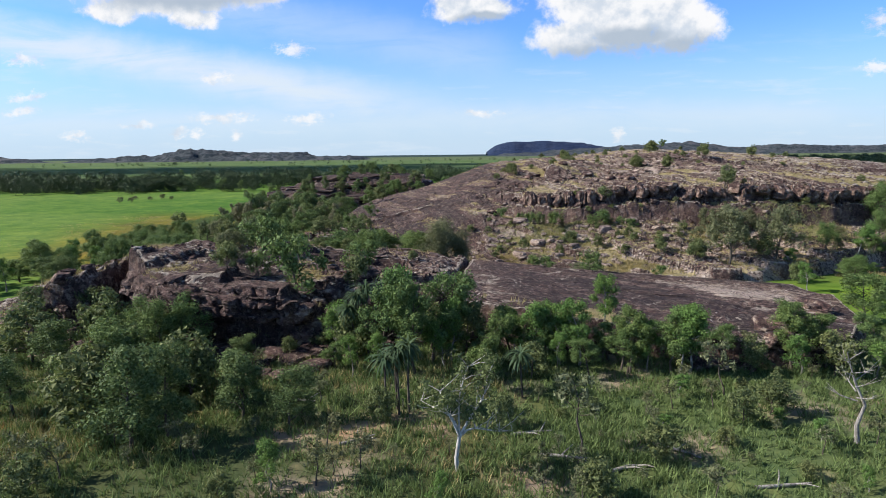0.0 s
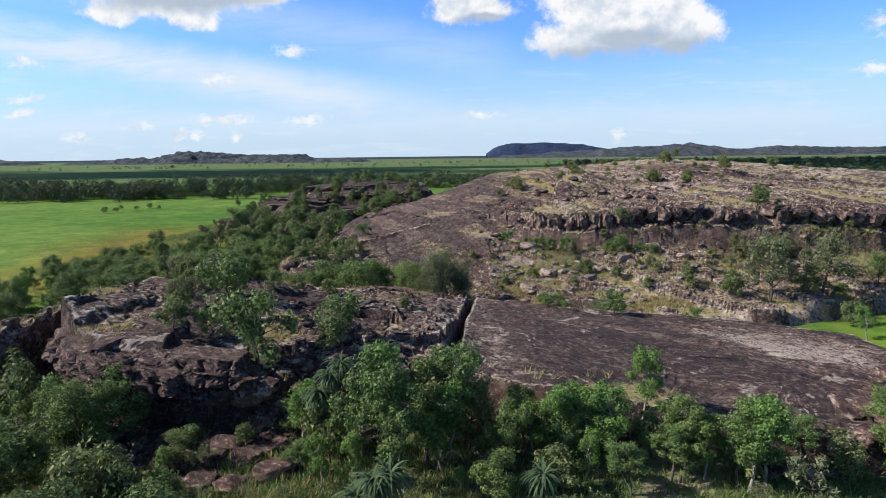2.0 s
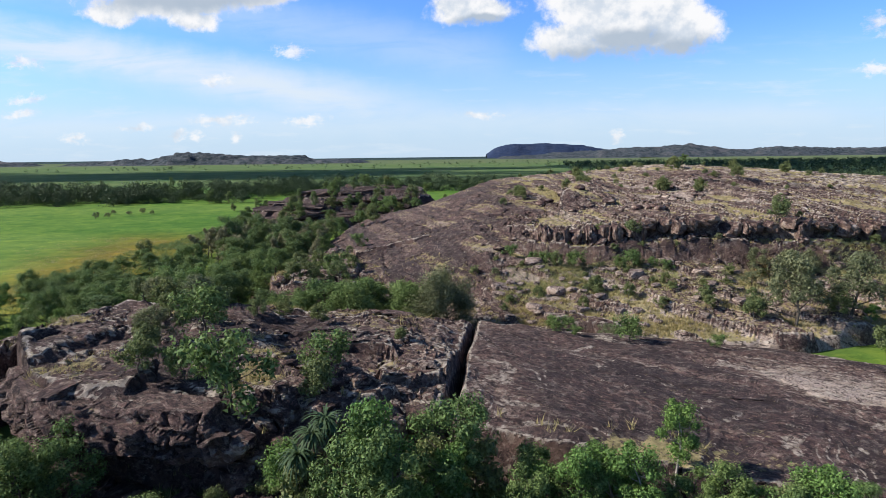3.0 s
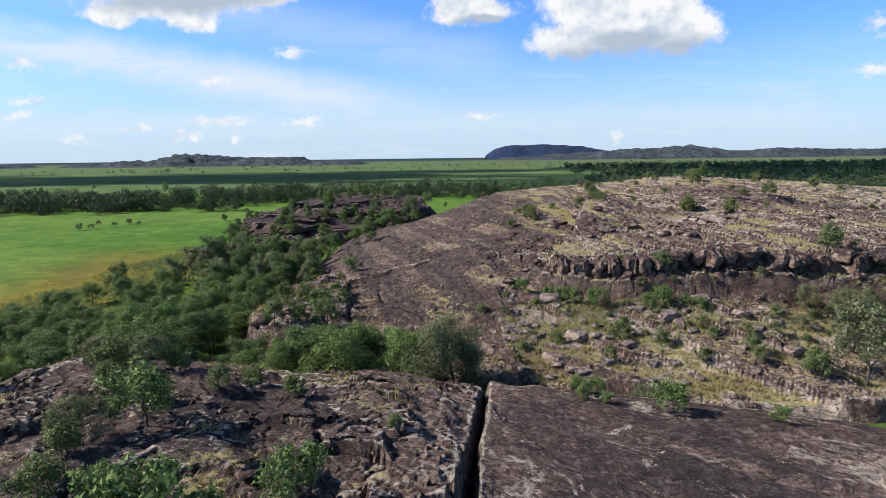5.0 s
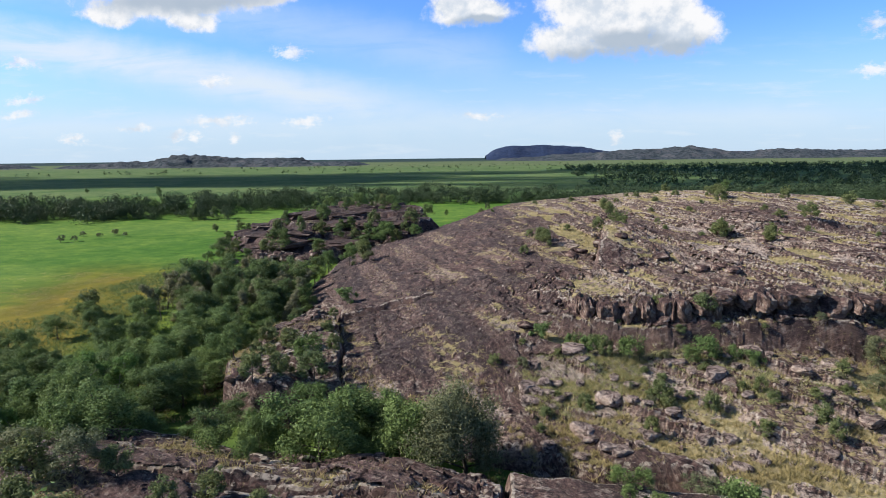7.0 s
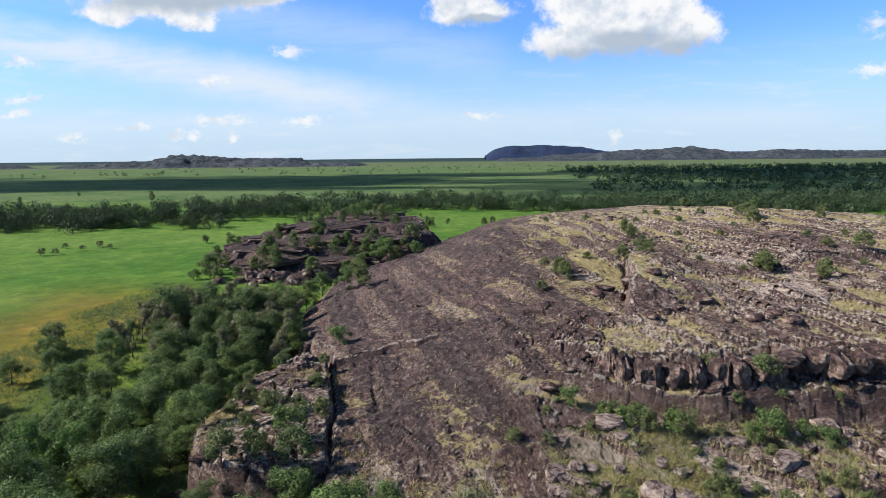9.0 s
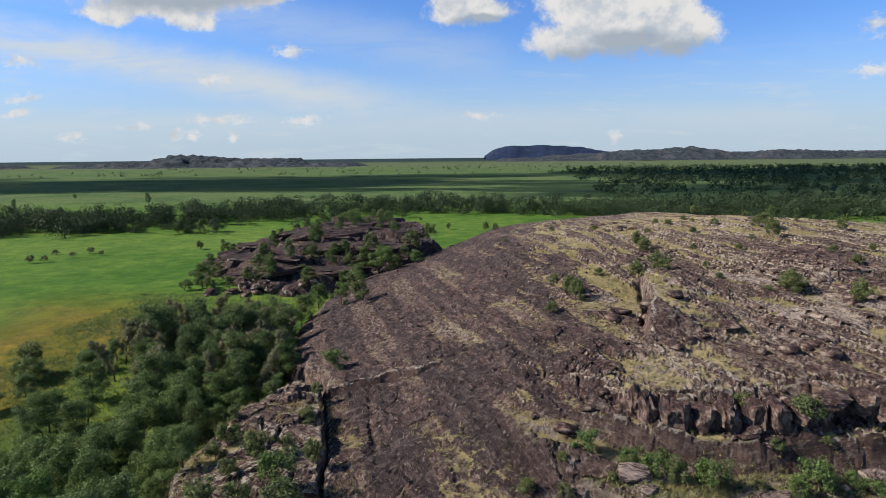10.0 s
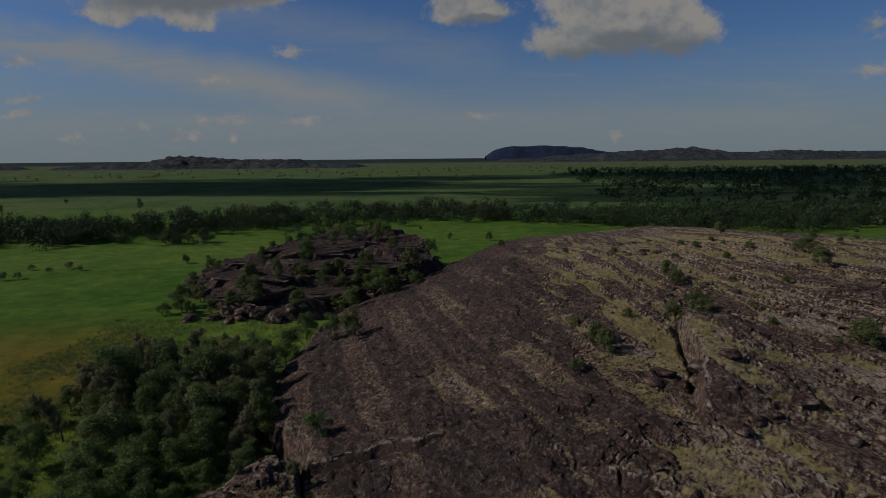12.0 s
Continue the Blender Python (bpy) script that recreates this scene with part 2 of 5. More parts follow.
    colour = n.mix(n.math("MULTIPLY", amount, 0.8), colour, turf)
    rise = n.math("ADD", n.math("MULTIPLY", fine, 0.5), n.math("ADD", n.math("MULTIPLY", sheet, 0.3), n.math("MULTIPLY", thread, 0.6)))
    finish(n, colour, 0.92, rise, 1.0, 0.09)
    return mat


def ground_material():
    """Grass, sand and swamp margin, by the attribute that tells how dry, how bare and, far out, how hazy the ground is.
    """
    mat, n = material("grassland")
    at = n.add("ShaderNodeTexCoord").outputs["Object"]
    tint = n.add("ShaderNodeAttribute")
    tint.attribute_name = "tint"
    broad, mid, fine = n.noise(at, 0.02, 6, 0.65), n.noise(at, 0.22, 6, 0.65), n.noise(at, 2.2, 6, 0.75)
    colour = n.mix(n.ramp(mid, 0.35, 0.7), tint.outputs["Color"], n.vec("MULTIPLY", tint.outputs["Color"], (1.6, 1.32, 1.2)))
    colour = n.mix(n.ramp(broad, 0.42, 0.62), colour, n.vec("MULTIPLY", colour, (0.66, 0.80, 0.75)))
    flecks = n.noise(n.vec("MULTIPLY", at, (0.8, 1.3, 1.0)), 0.5, 7, 0.7)
    colour = n.mix(n.math("MULTIPLY", n.ramp(flecks, 0.54, 0.66), 0.55), colour, n.vec("MULTIPLY", colour, (1.8, 1.5, 1.3)))
    colour = n.mix(n.math("MULTIPLY", n.ramp(fine, 0.5, 0.25), 0.55), colour, n.vec("MULTIPLY", colour, (0.45, 0.5, 0.45)))
    drift = n.noise(n.vec("MULTIPLY", at, (0.7, 1.1, 1.0)), 0.16, 8, 0.75, 0.5)
    colour = n.mix(n.math("MULTIPLY", n.ramp(drift, 0.53, 0.60), 0.5), colour, n.vec("MULTIPLY", colour, (1.55, 1.35, 1.25)))
    colour = n.mix(n.math("MULTIPLY", n.ramp(drift, 0.46, 0.38), 0.5), colour, n.vec("MULTIPLY", colour, (0.55, 0.66, 0.6)))
    finish(n, colour, 0.95, n.math("ADD", n.math("MULTIPLY", fine, 0.5), mid), 0.8, 0.12, gloss=0.03)
    return mat


def leaf_material(name, dark, light, through_light=0.25):
    mat, n = material(name)
    own = n.add("ShaderNodeNewGeometry").outputs["Random Per Island"]
    tree = n.add("ShaderNodeObjectInfo").outputs["Random"]
    colour = n.mix(own, (*dark, 1), (*light, 1))
    colour = n.mix(n.math("MULTIPLY", tree, 0.6), colour, n.vec("MULTIPLY", colour, (1.26, 1.08, 0.94)))
    finish(n, colour, 0.65, through_light=through_light, gloss=0.15)
    return mat


def bark_material(name, dark, light):
    mat, n = material(name)
    at = n.add("ShaderNodeTexCoord").outputs["Object"]
    grain = n.noise(n.vec("MULTIPLY", at, (6, 6, 1.2)), 2.0, 5, 0.65)
    finish(n, n.mix(n.ramp(grain, 0.35, 0.65), (*dark, 1), (*light, 1)), 0.9, grain, 0.5, 0.03)
    return mat


def hill_material(name, low, high, mark):
    """Far wooded rock hills; the colours passed in also carry distance haze and shade."""
    mat, n = material(name)
    at = n.add("ShaderNodeTexCoord").outputs["Object"]
    a, b = n.noise(at, 0.016, 6, 0.7), n.noise(at, 0.075, 7, 0.78)
    colour = n.mix(n.ramp(b, 0.43, 0.57), (*low, 1), (*high, 1))
    colour = n.mix(n.math("MULTIPLY", n.ramp(a, 0.52, 0.66), 0.7), colour, (*mark, 1))
    finish(n, colour, 0.95, b, 0.8, 6.0)
    return mat


ROCK, GROUND = rock_material(), ground_material()
LEAF = leaf_material("gum_leaves", (0.044, 0.080, 0.026), (0.215, 0.318, 0.112), 0.24)
LEAF_BRIGHT = leaf_material("young_leaves", (0.050, 0.102, 0.027), (0.205, 0.360, 0.102), 0.26)
LEAF_GREY = leaf_material("grey_leaves", (0.066, 0.082, 0.044), (0.240, 0.262, 0.145), 0.22)
LEAF_BROWN = leaf_material("brownish_leaves", (0.125, 0.125, 0.075), (0.285, 0.275, 0.170), 0.28)
LEAF_DARK = leaf_material("dark_leaves", (0.046, 0.080, 0.029), (0.200, 0.285, 0.115), 0.24)
LEAF_OLIVE = leaf_material("olive_leaves", (0.060, 0.084, 0.034), (0.235, 0.280, 0.120), 0.24)
LEAF_PALM = leaf_material("palm_leaves", (0.050, 0.090, 0.045), (0.110, 0.170, 0.090))
LEAF_FAR = leaf_material("far_leaves", (0.032, 0.057, 0.032), (0.064, 0.102, 0.048), 0.05)
DRY = leaf_material("dry_grass", (0.24, 0.205, 0.092), (0.52, 0.44, 0.225))
BLADE_PALE = leaf_material("pale_grass", (0.22, 0.235, 0.100), (0.54, 0.53, 0.26))
BLADE = leaf_material("green_grass", (0.056, 0.098, 0.036), (0.215, 0.315, 0.125))
BARK = bark_material("dark_bark", (0.055, 0.045, 0.036), (0.160, 0.135, 0.110))
BARK_PALE = bark_material("pale_bark", (0.16, 0.145, 0.13), (0.42, 0.39, 0.36))
BARK_WHITE = bark_material("white_bark", (0.36, 0.34, 0.31), (0.66, 0.63, 0.58))
# rock and trees, with the blue-grey of distance haze mixed into the colours
HAZY_HILLS = hill_material("far_hill", (0.022, 0.036, 0.044), (0.078, 0.086, 0.096), (0.130, 0.125, 0.130))
# the escarpment's shade and distance blue are put into this dark navy
SHADED_SCARP = hill_material("shaded_far_scarp", (0.013, 0.026, 0.066), (0.026, 0.044, 0.096), (0.050, 0.064, 0.110))
# ---- lie of the land: plain, rock masses and the hill, as functions of x and y ----
def hash2(ix, iy, seed):
    n = (ix.astype(np.int64) * 374761393 + iy.astype(np.int64) * 668265263 + seed * 982451653) & 0x7FFFFFFF
    n = ((n ^ (n >> 13)) * 1274126177) & 0x7FFFFFFF
    n = ((n ^ (n >> 16)) * 1103515245) & 0x7FFFFFFF
    return (n & 0xFFFFF) / float(0xFFFFF)


def value_noise(x, y, seed):
    ix, iy = np.floor(x), np.floor(y)
    fx, fy = x - ix, y - iy
    fx, fy = fx * fx * (3 - 2 * fx), fy * fy * (3 - 2 * fy)
    a = hash2(ix, iy, seed) * (1 - fx) + hash2(ix + 1, iy, seed) * fx
    b = hash2(ix, iy + 1, seed) * (1 - fx) + hash2(ix + 1, iy + 1, seed) * fx
    return a * (1 - fy) + b * fy


def fbm(x, y, size, octaves=4, seed=0):
    """Noise from -0.5 to 0.5 whose largest lumps are about size metres."""
    x, y = np.asarray(x, float), np.asarray(y, float)
    total, weight, amp = 0.0, 0.0, 1.0
    for k in range(octaves):
        total = total + amp * (value_noise(x / size + 17.3 * k, y / size - 9.1 * k, seed + k) - 0.5)
        weight, amp, size = weight + amp, amp * 0.5, size * 0.5
    return total / weight * 1.4


def ridges(x, y, size, octaves=3, seed=0):
    """Crack-like noise: 0 along wandering lines, up to 1 between them."""
    x, y = np.asarray(x, float), np.asarray(y, float)
    total, weight, amp = 0.0, 0.0, 1.0
    for k in range(octaves):
        total = total + amp * np.abs(2 * value_noise(x / size + 5.7 * k, y / size + 3.3 * k, seed + k) - 1)
        weight, amp, size = weight + amp, amp * 0.55, size * 0.5
    return total / weight


def blocks(x, y, size, seed=0):
    """Blocky rock: for each point the cell's own height (0 to 1) and the distance to the joint with the next cell."""
    gx, gy = np.asarray(x, float) / size, np.asarray(y, float) / size
    ix, iy = np.floor(gx), np.floor(gy)
    best, second, own = np.full(gx.shape, 9.0), np.full(gx.shape, 9.0), np.zeros(gx.shape)
    for dx in (-1, 0, 1):
        for dy in (-1, 0, 1):
            cx, cy = ix + dx, iy + dy
            d = np.hypot(cx + 0.15 + 0.7 * hash2(cx, cy, seed) - gx, cy + 0.15 + 0.7 * hash2(cx, cy, seed + 1) - gy)
            near = d < best
            second = np.where(near, best, np.minimum(second, d))
            own = np.where(near, hash2(cx, cy, seed + 2), own)
            best = np.where(near, d, best)
    return own, (second - best) * size


def smooth(a, b, v):
    s = np.clip((v - a) / (b - a), 0, 1)
    return s * s * (3 - 2 * s)


def inside(x, y, outline):
    """Metres inside a closed outline (minus: outside)."""
    x, y = np.asarray(x, float), np.asarray(y, float)
    near, odd = np.full(x.shape, 1e9), np.zeros(x.shape, bool)
    for (ax, ay), (bx, by) in zip(outline, outline[1:] + outline[:1]):
        ex, ey = bx - ax, by - ay
        f = np.clip(((x - ax) * ex + (y - ay) * ey) / (ex * ex + ey * ey), 0, 1)
        near = np.minimum(near, np.hypot(x - ax - f * ex, y - ay - f * ey))
        if ay != by:
            odd ^= ((ay > y) != (by > y)) & (x < ex * (y - ay) / ey + ax)
    return np.where(odd, near, -near)


def bends(v, pairs, soft=2.0):
    """A smooth curve through (value, height) pairs."""
    xs, zs = [p[0] for p in pairs], [p[1] for p in pairs]
    return sum(np.interp(v + k * soft, xs, zs) for k in (-1, -0.5, 0, 0.5, 1)) / 5


def ground_z(x, y):
    """The plain and the sandy ground between the rocks."""
    x, y = np.asarray(x, float), np.asarray(y, float)
    front = smooth(85, 45, y) * smooth(-70, -30, x)
    east = smooth(20, 40, x) * smooth(120, 75, y) * 0.6
    near = np.exp(-((x / 300) ** 2 + (y / 500) ** 2))
    return 1.25 * np.maximum(front, east) + near * (0.5 * fbm(x, y, 18, 3, 3) + 0.15 * fbm(x, y, 3, 3, 4))


FRONT_WEST = [(-1.15, 45), (-4.5, 44.6), (-8, 43.6), (-12, 42.6), (-17, 42.6), (-22, 43.4), (-25.5, 45.8), (-29.4, 49.6), (-30.2, 57), (-30.3, 66),
              (-30, 72.5), (-24, 74), (-18, 71), (-12, 70.3), (-5, 70), (0.4, 67.5), (-0.25, 56)]
FAR_WEST = [(-31.6, 47.5), (-31.2, 55), (-31.5, 68), (-38, 70), (-46, 64), (-60, 60), (-60, 52), (-43, 49.5), (-36, 46)]
FRONT_EAST = [(-0.3, 44), (4, 42.4), (10, 41.2), (16, 40), (21, 38.6), (26, 39), (30, 44), (33, 53), (32, 60), (27, 64.5), (18, 67), (8, 68), (1.1, 67.6), (0.4, 56)]
MIDDLE_WEST = [(-13.5, 82.5), (-15.6, 92), (-18.6, 103.2), (-22, 103), (-25, 97), (-25.8, 88), (-23.8, 82.5), (-20, 80), (-16, 80)]
HILL = [(-12.6, 79), (-8, 77.5), (0, 75), (8, 71.5), (20, 69), (30, 67.6), (40, 70.5), (50, 76), (60, 80), (72, 88), (88, 108), (120, 150), (125, 200), (90, 235),
        (30, 228), (0, 205), (-14, 182), (-22, 168), (-28, 150), (-29.5, 135), (-28, 119), (-18.2, 106.5), (-18, 103), (-15, 92)]
OUTCROP = [(-60, 170), (-52, 163), (-40, 160), (-28, 163), (-18, 172), (-13, 186), (-16, 205), (-26, 228), (-42, 240), (-58, 234), (-68, 212), (-70, 190)]
LEDGE = [(-10, 92), (4, 91), (8, 88.6), (12, 85.8), (18, 85.4), (25, 85.0), (31, 84.6), (40, 83.2), (50, 83.2), (60, 87), (70, 96), (90, 112)]
ALONG = [(60, 9), (80, 6.3), (90, 4.2), (100, 2.7), (112, 2.0), (122, 1.5), (138, 0.7), (148, 0.2), (157, 0.4), (166, 1.8), (185, 2.8), (205, 5), (235, 10)]
ACROSS = [(-40, 19), (-30, 14.5), (-26, 12.4), (-19, 10.3), (-13, 9.0), (-7, 7.0), (0, 4.4), (3, 3.3), (8, 2.4), (13, 1.9), (20, 1.4), (30, 0.6), (40, 0), (60, 1.2), (80, 2.6), (130, 7)]
FOOT = [(-30, 6.2), (0, 5.7), (2, 5.3), (6, 4.2), (10, 3.1), (14, 2.4), (17, 1.7), (21, 0.9)]


def ledges(z, step, warp, keep):
    """Steps the height into bedding ledges of about step metres."""
    s = z / step + warp
    f = s - np.floor(s)
    return z + keep * step * (smooth(0.25, 0.75, f) - f)


def grit(x, y, seed):
    """Small broken relief: lumps, loose slabs and cracks."""
    along, over = 0.8 * x - 0.6 * y, 0.6 * x + 0.8 * y
    own, joint = blocks(0.4 * along + 0.6 * fbm(x, y, 2.5, 3, seed), over + 1.2 * fbm(x, y, 4, 3, seed + 3), 1.0, seed + 5)
    return 0.26 * fbm(x, y, 2.2, 4, seed) + 0.14 * (own - 0.5) - 0.10 * smooth(0.12, 0.0, joint) - 0.25 * smooth(0.10, 0.0, ridges(along * 0.35, over, 2.4, 3, seed + 9))


def top_front_west(x, y):
    z = 7.0 - np.where(y > 50, 0.0055, 0.024) * (y - 50) ** 2 - 0.06 * (x + 25) - 0.4 * smooth(-6, 0, x) - 1.0 * smooth(62, 70, y)
    b, j = blocks(0.5 * x + fbm(x, y, 6, 4, 61) * 2.5, y + fbm(x, y, 6, 4, 62) * 3.0, 2.4, 63)
    rough = smooth(-14, -6, x) * 0.6 + 0.4 * smooth(0, 0.2, fbm(x, y, 9, 3, 64))
    z = z - 1.3 * smooth(1.6, 0.2, np.abs(y - 60.5 + 0.12 * x + 2.5 * fbm(x, y, 8, 3, 69))) * smooth(-3, -8, x)
    z = z + rough * (1.1 * (b - 0.6) - 0.4 * smooth(0.25, 0, j)) + 0.9 * fbm(x, y, 7, 4, 11) - 0.45 * smooth(0.2, 0, ridges(x, y, 6, 3, 65))
    return ledges(z, 0.7, 0.5 * fbm(x, y, 12, 2, 12), 0.8) + grit(x, y, 13)


def top_far_west(x, y):
    z = 5.9 - 0.34 * np.abs(x + 31) - 0.004 * (y - 55) ** 2 + 1.2 * fbm(x, y, 6, 4, 21)
    b, j = blocks(0.6 * x + fbm(x, y, 5, 3, 67) * 2, y + fbm(x, y, 5, 3, 68) * 2, 2.4, 66)
    return ledges(z + 0.9 * (b - 0.5) - 0.4 * smooth(0.25, 0, j), 0.7, 0.5 * fbm(x, y, 12, 2, 22), 0.8) + grit(x, y, 23)


def slab_base(x, y):
    """The slab before its sheets: it falls to the east and towards its back."""
    return 4.95 - 0.115 * x + 0.0016 * x * x - 0.01 * (y - 45) - 0.0042 * np.maximum(y - 49, 0) ** 2 - 0.004 * np.maximum(49 - y, 0) ** 2 + 0.4 * fbm(x, y, 9, 4, 31)


def sheet_warp(x, y):
    return 3.4 * fbm(x * 0.7, y, 13, 4, 34)


def sheet_rims(x, y):
    """1 along the broken rims of the slab's thin sheets."""
    s = ledges(slab_base(x, y), 0.5, 0.8 * fbm(x, y, 14, 3, 32), 0.7) / 0.15 + sheet_warp(x, y)
    thin, broad = 1.8 * s, 0.9 * s + 1.5 * fbm(x, y, 3, 3, 36)
    thin, broad = thin - np.floor(thin), broad - np.floor(broad)
    lines = smooth(0.45, 0.62, thin) * smooth(1.0, 0.82, thin) * smooth(-0.10, 0.10, fbm(x, y, 4, 4, 35))
    return np.maximum(lines, 0.55 * smooth(0.72, 0.86, broad) * smooth(1.0, 0.92, broad) * smooth(-0.05, 0.12, fbm(x, y, 7, 4, 37)))


def top_front_east(x, y):
    # curved peeling sheets on the slab
    z = ledges(slab_base(x, y), 0.5, 0.8 * fbm(x, y, 14, 3, 32), 0.7)
    return ledges(z, 0.15, sheet_warp(x, y), 0.7) + 0.4 * grit(x, y, 33)


def top_middle_west(x, y):
    z = 4.7 - 0.022 * np.minimum(x + 18, 0) ** 2 - 0.003 * (y - 94) ** 2 + 0.9 * fbm(x, y, 7, 4, 41)
    b, j = blocks(0.7 * x + fbm(x, y, 4, 3, 44) * 1.5, y + fbm(x, y, 4, 3, 45) * 1.5, 1.9, 46)
    return ledges(z + 0.7 * (b - 0.5) - 0.3 * smooth(0.2, 0, j), 0.6, 0.5 * fbm(x, y, 12, 2, 42), 0.8) + grit(x, y, 43)


def dome_bed(x, y):
    """Distance across the beds of the dome, which run back and bend round towards its crest."""
    return (x + 0.42 * (y - 92) - 0.0018 * (y - 92) ** 2 * (y > 92)) * (1 + 0.3 * smooth(10, 40, x)) + 0.35 * smooth(12, 32, x) * (y - 92)


def on_slope(x, y):
    """1 on the stony slope below the cliff, 0 on the dome."""
    return smooth(0.5, -1.5, y - bends(x, LEDGE, 1.0)) * smooth(-2, 6, x + 0.4 * (y - 88))


def ribs(x, y):
    """Edges of hard beds that stand out of the dome and the slope: 1 on a rib, 0 in the hollow beside it."""
    dome = fbm(dome_bed(x, y) + 1.4 * fbm(x, y, 9, 3, 440), 0.17 * (y - 0.3 * x), 1.5, 4, 441)
    tilt = fbm(0.6 * x + 0.8 * y + 1.6 * fbm(x, y, 8, 3, 442), 0.20 * (0.8 * x - 0.6 * y), 2.3, 4, 443)
    low = on_slope(x, y)
    return smooth(-0.03, 0.09, dome) * (1 - low) + smooth(-0.06, 0.03, tilt) * low


def top_hill(x, y):
    wob = fbm(x, y, 26, 4, 51)
    dome = 16.0 - bends(x, ACROSS) - bends(y, ALONG) + 0.8 * wob
    b, j = blocks(x * 0.8 + fbm(x, y, 4, 2, 71), y + fbm(x, y, 4, 2, 72), 2.2, 73)
    behind = y - bends(x, LEDGE, 1.0) - 1.2 * fbm(x, y, 5, 3, 55)
    slope = bends(-behind, FOOT, 1.0) + 0.9 * fbm(x, y, 5, 4, 52)
    stony = smooth(0.0, 0.25, fbm(x, y, 8, 3, 58)) * smooth(0, -4, behind)
    slope = slope + stony * (1.0 * (b - 0.4) - 0.3 * smooth(0.2, 0, j))
    cliff = smooth(1.0, 8.0, x + 0.4 * (y - 92))
    # the cliff stands in two tiers, cut by joints into blocks
    lower, upper = smooth(-0.9, 0.35, behind), smooth(1.8, 3.2, behind + 1.6 * (b - 0.5))
    tier = slope + (dome - slope) * (0.60 * lower + 0.40 * upper) - 0.7 * smooth(0.3, 0.0, j) * upper * smooth(5.5, 3.5, behind)
    soft = slope + (dome - slope) * smooth(-9, 5, behind)
    z = soft + (tier - soft) * cliff
    # a second, lower ledge higher up, and the long fissure across the back of the dome
    z = z + 0.9 * smooth(-0.4, 0.4, y - 112 + 0.10 * (x - 45) - 3 * wob) * smooth(28, 40, x) - 0.5 * smooth(28, 40, x)
    cut = x - 13.8 - 0.20 * (y - 103) + 1.2 * fbm(x, y, 5, 3, 57)
    long = smooth(96.5, 100, y) * smooth(119, 112, y)
    z = z + long * (1.8 * smooth(-0.25, 0.2, cut) * smooth(11, 1, cut) - 0.5 * smooth(-5, -0.3, cut) * smooth(0.2, -0.3, cut) - 1.6 * smooth(0.55, 0.1, np.abs(cut + 0.35)) * smooth(101, 105, y))
    z = z - 0.2 * smooth(0.5, 0.1, np.abs(inside(x, y, HILL) - 4.5 - 2 * wob)) * smooth(108, 104, y) * smooth(-8, -12, x)
    # a block split off by a cross crack, its face to the south
    face = y - 103.2 - 0.12 * (x + 12) + 1.0 * fbm(x, y, 4, 3, 60)
    z = z + smooth(-5, -9, x) * smooth(13, 2, face) * (0.55 * smooth(-0.3, 0.3, face) - 0.45 * smooth(0.5, 0.1, np.abs(face + 0.35)))
    z = z - 0.2 * smooth(0.12, 0.0, ridges(x, y, 11, 2, 59))
    rib = (ribs(x, y) - 0.4) * smooth(170, 140, y) * (0.10 + 0.22 * smooth(-2, 10, x) + 0.42 * on_slope(x, y))
    return ledges(z, 0.75, 2.0 * fbm(x, y, 14, 4, 53), 0.35) + rib + grit(x, y, 54)


def top_outcrop(x, y):
    z = 8.6 - 0.0020 * (x + 34) ** 2 - 0.0012 * (y - 205) ** 2 + 2.0 * fbm(x, y, 16, 4, 81)
    z = z - 5.2 * smooth(-44, -70, x) - 3.6 * smooth(184, 164, y)
    b, j = blocks(0.6 * x, y, 6, 82)
    return ledges(z + 1.8 * (b - 0.5) - 1.0 * smooth(0.7, 0, j), 1.7, 0.6 * fbm(x, y, 20, 2, 83), 1.0) + 2 * grit(x / 2, y / 2, 84)


def mass_z(x, y, outline, top, edge, rag, seed):
    """A rock mass's surface: its top, falling steeply to below the ground at the outline."""
    d = inside(x, y, outline) + rag * fbm(x, y, 5, 4, seed)
    fall = smooth(-1.0, 0.1, d / edge) ** 0.6
    return -1.0 + (top(x, y) + 1.0) * fall


MASSES = {
    "front_west": (FRONT_WEST, top_front_west, 0.7, 0.5, 91), "far_west": (FAR_WEST, top_far_west, 0.9, 0.9, 92), "front_east": (FRONT_EAST, top_front_east, 0.8, 0.5, 93),
    "middle_west": (MIDDLE_WEST, top_middle_west, 0.8, 0.7, 94), "hill": (HILL, top_hill, 1.0, 0.9, 95), "outcrop": (OUTCROP, top_outcrop, 2.5, 4.0, 96),
}


def land_z(x, y):
    """The height of whatever lies uppermost, ground or rock."""
    z = ground_z(x, y)
    for parts in MASSES.values():
        z = np.maximum(z, mass_z(x, y, *parts))
    return z

# ---- meshes ----
def mesh_of(name, verts, faces, mat, shade_smooth=False):
    """A mesh from arrays of points and of three- or four-cornered faces."""
    verts, faces = np.asarray(verts, np.float32), np.asarray(faces, np.int32)
    data = bpy.data.meshes.new(name)
    data.vertices.add(len(verts))
    data.vertices.foreach_set("co", verts.ravel())
    data.loops.add(faces.size)
    data.loops.foreach_set("vertex_index", faces.ravel())
    data.polygons.add(len(faces))
    data.polygons.foreach_set("loop_start", np.arange(0, faces.size, faces.shape[1], dtype=np.int32))
    data.polygons.foreach_set("use_smooth", np.full(len(faces), shade_smooth))
    data.update(calc_edges=True)
    data.materials.append(mat)
    return data


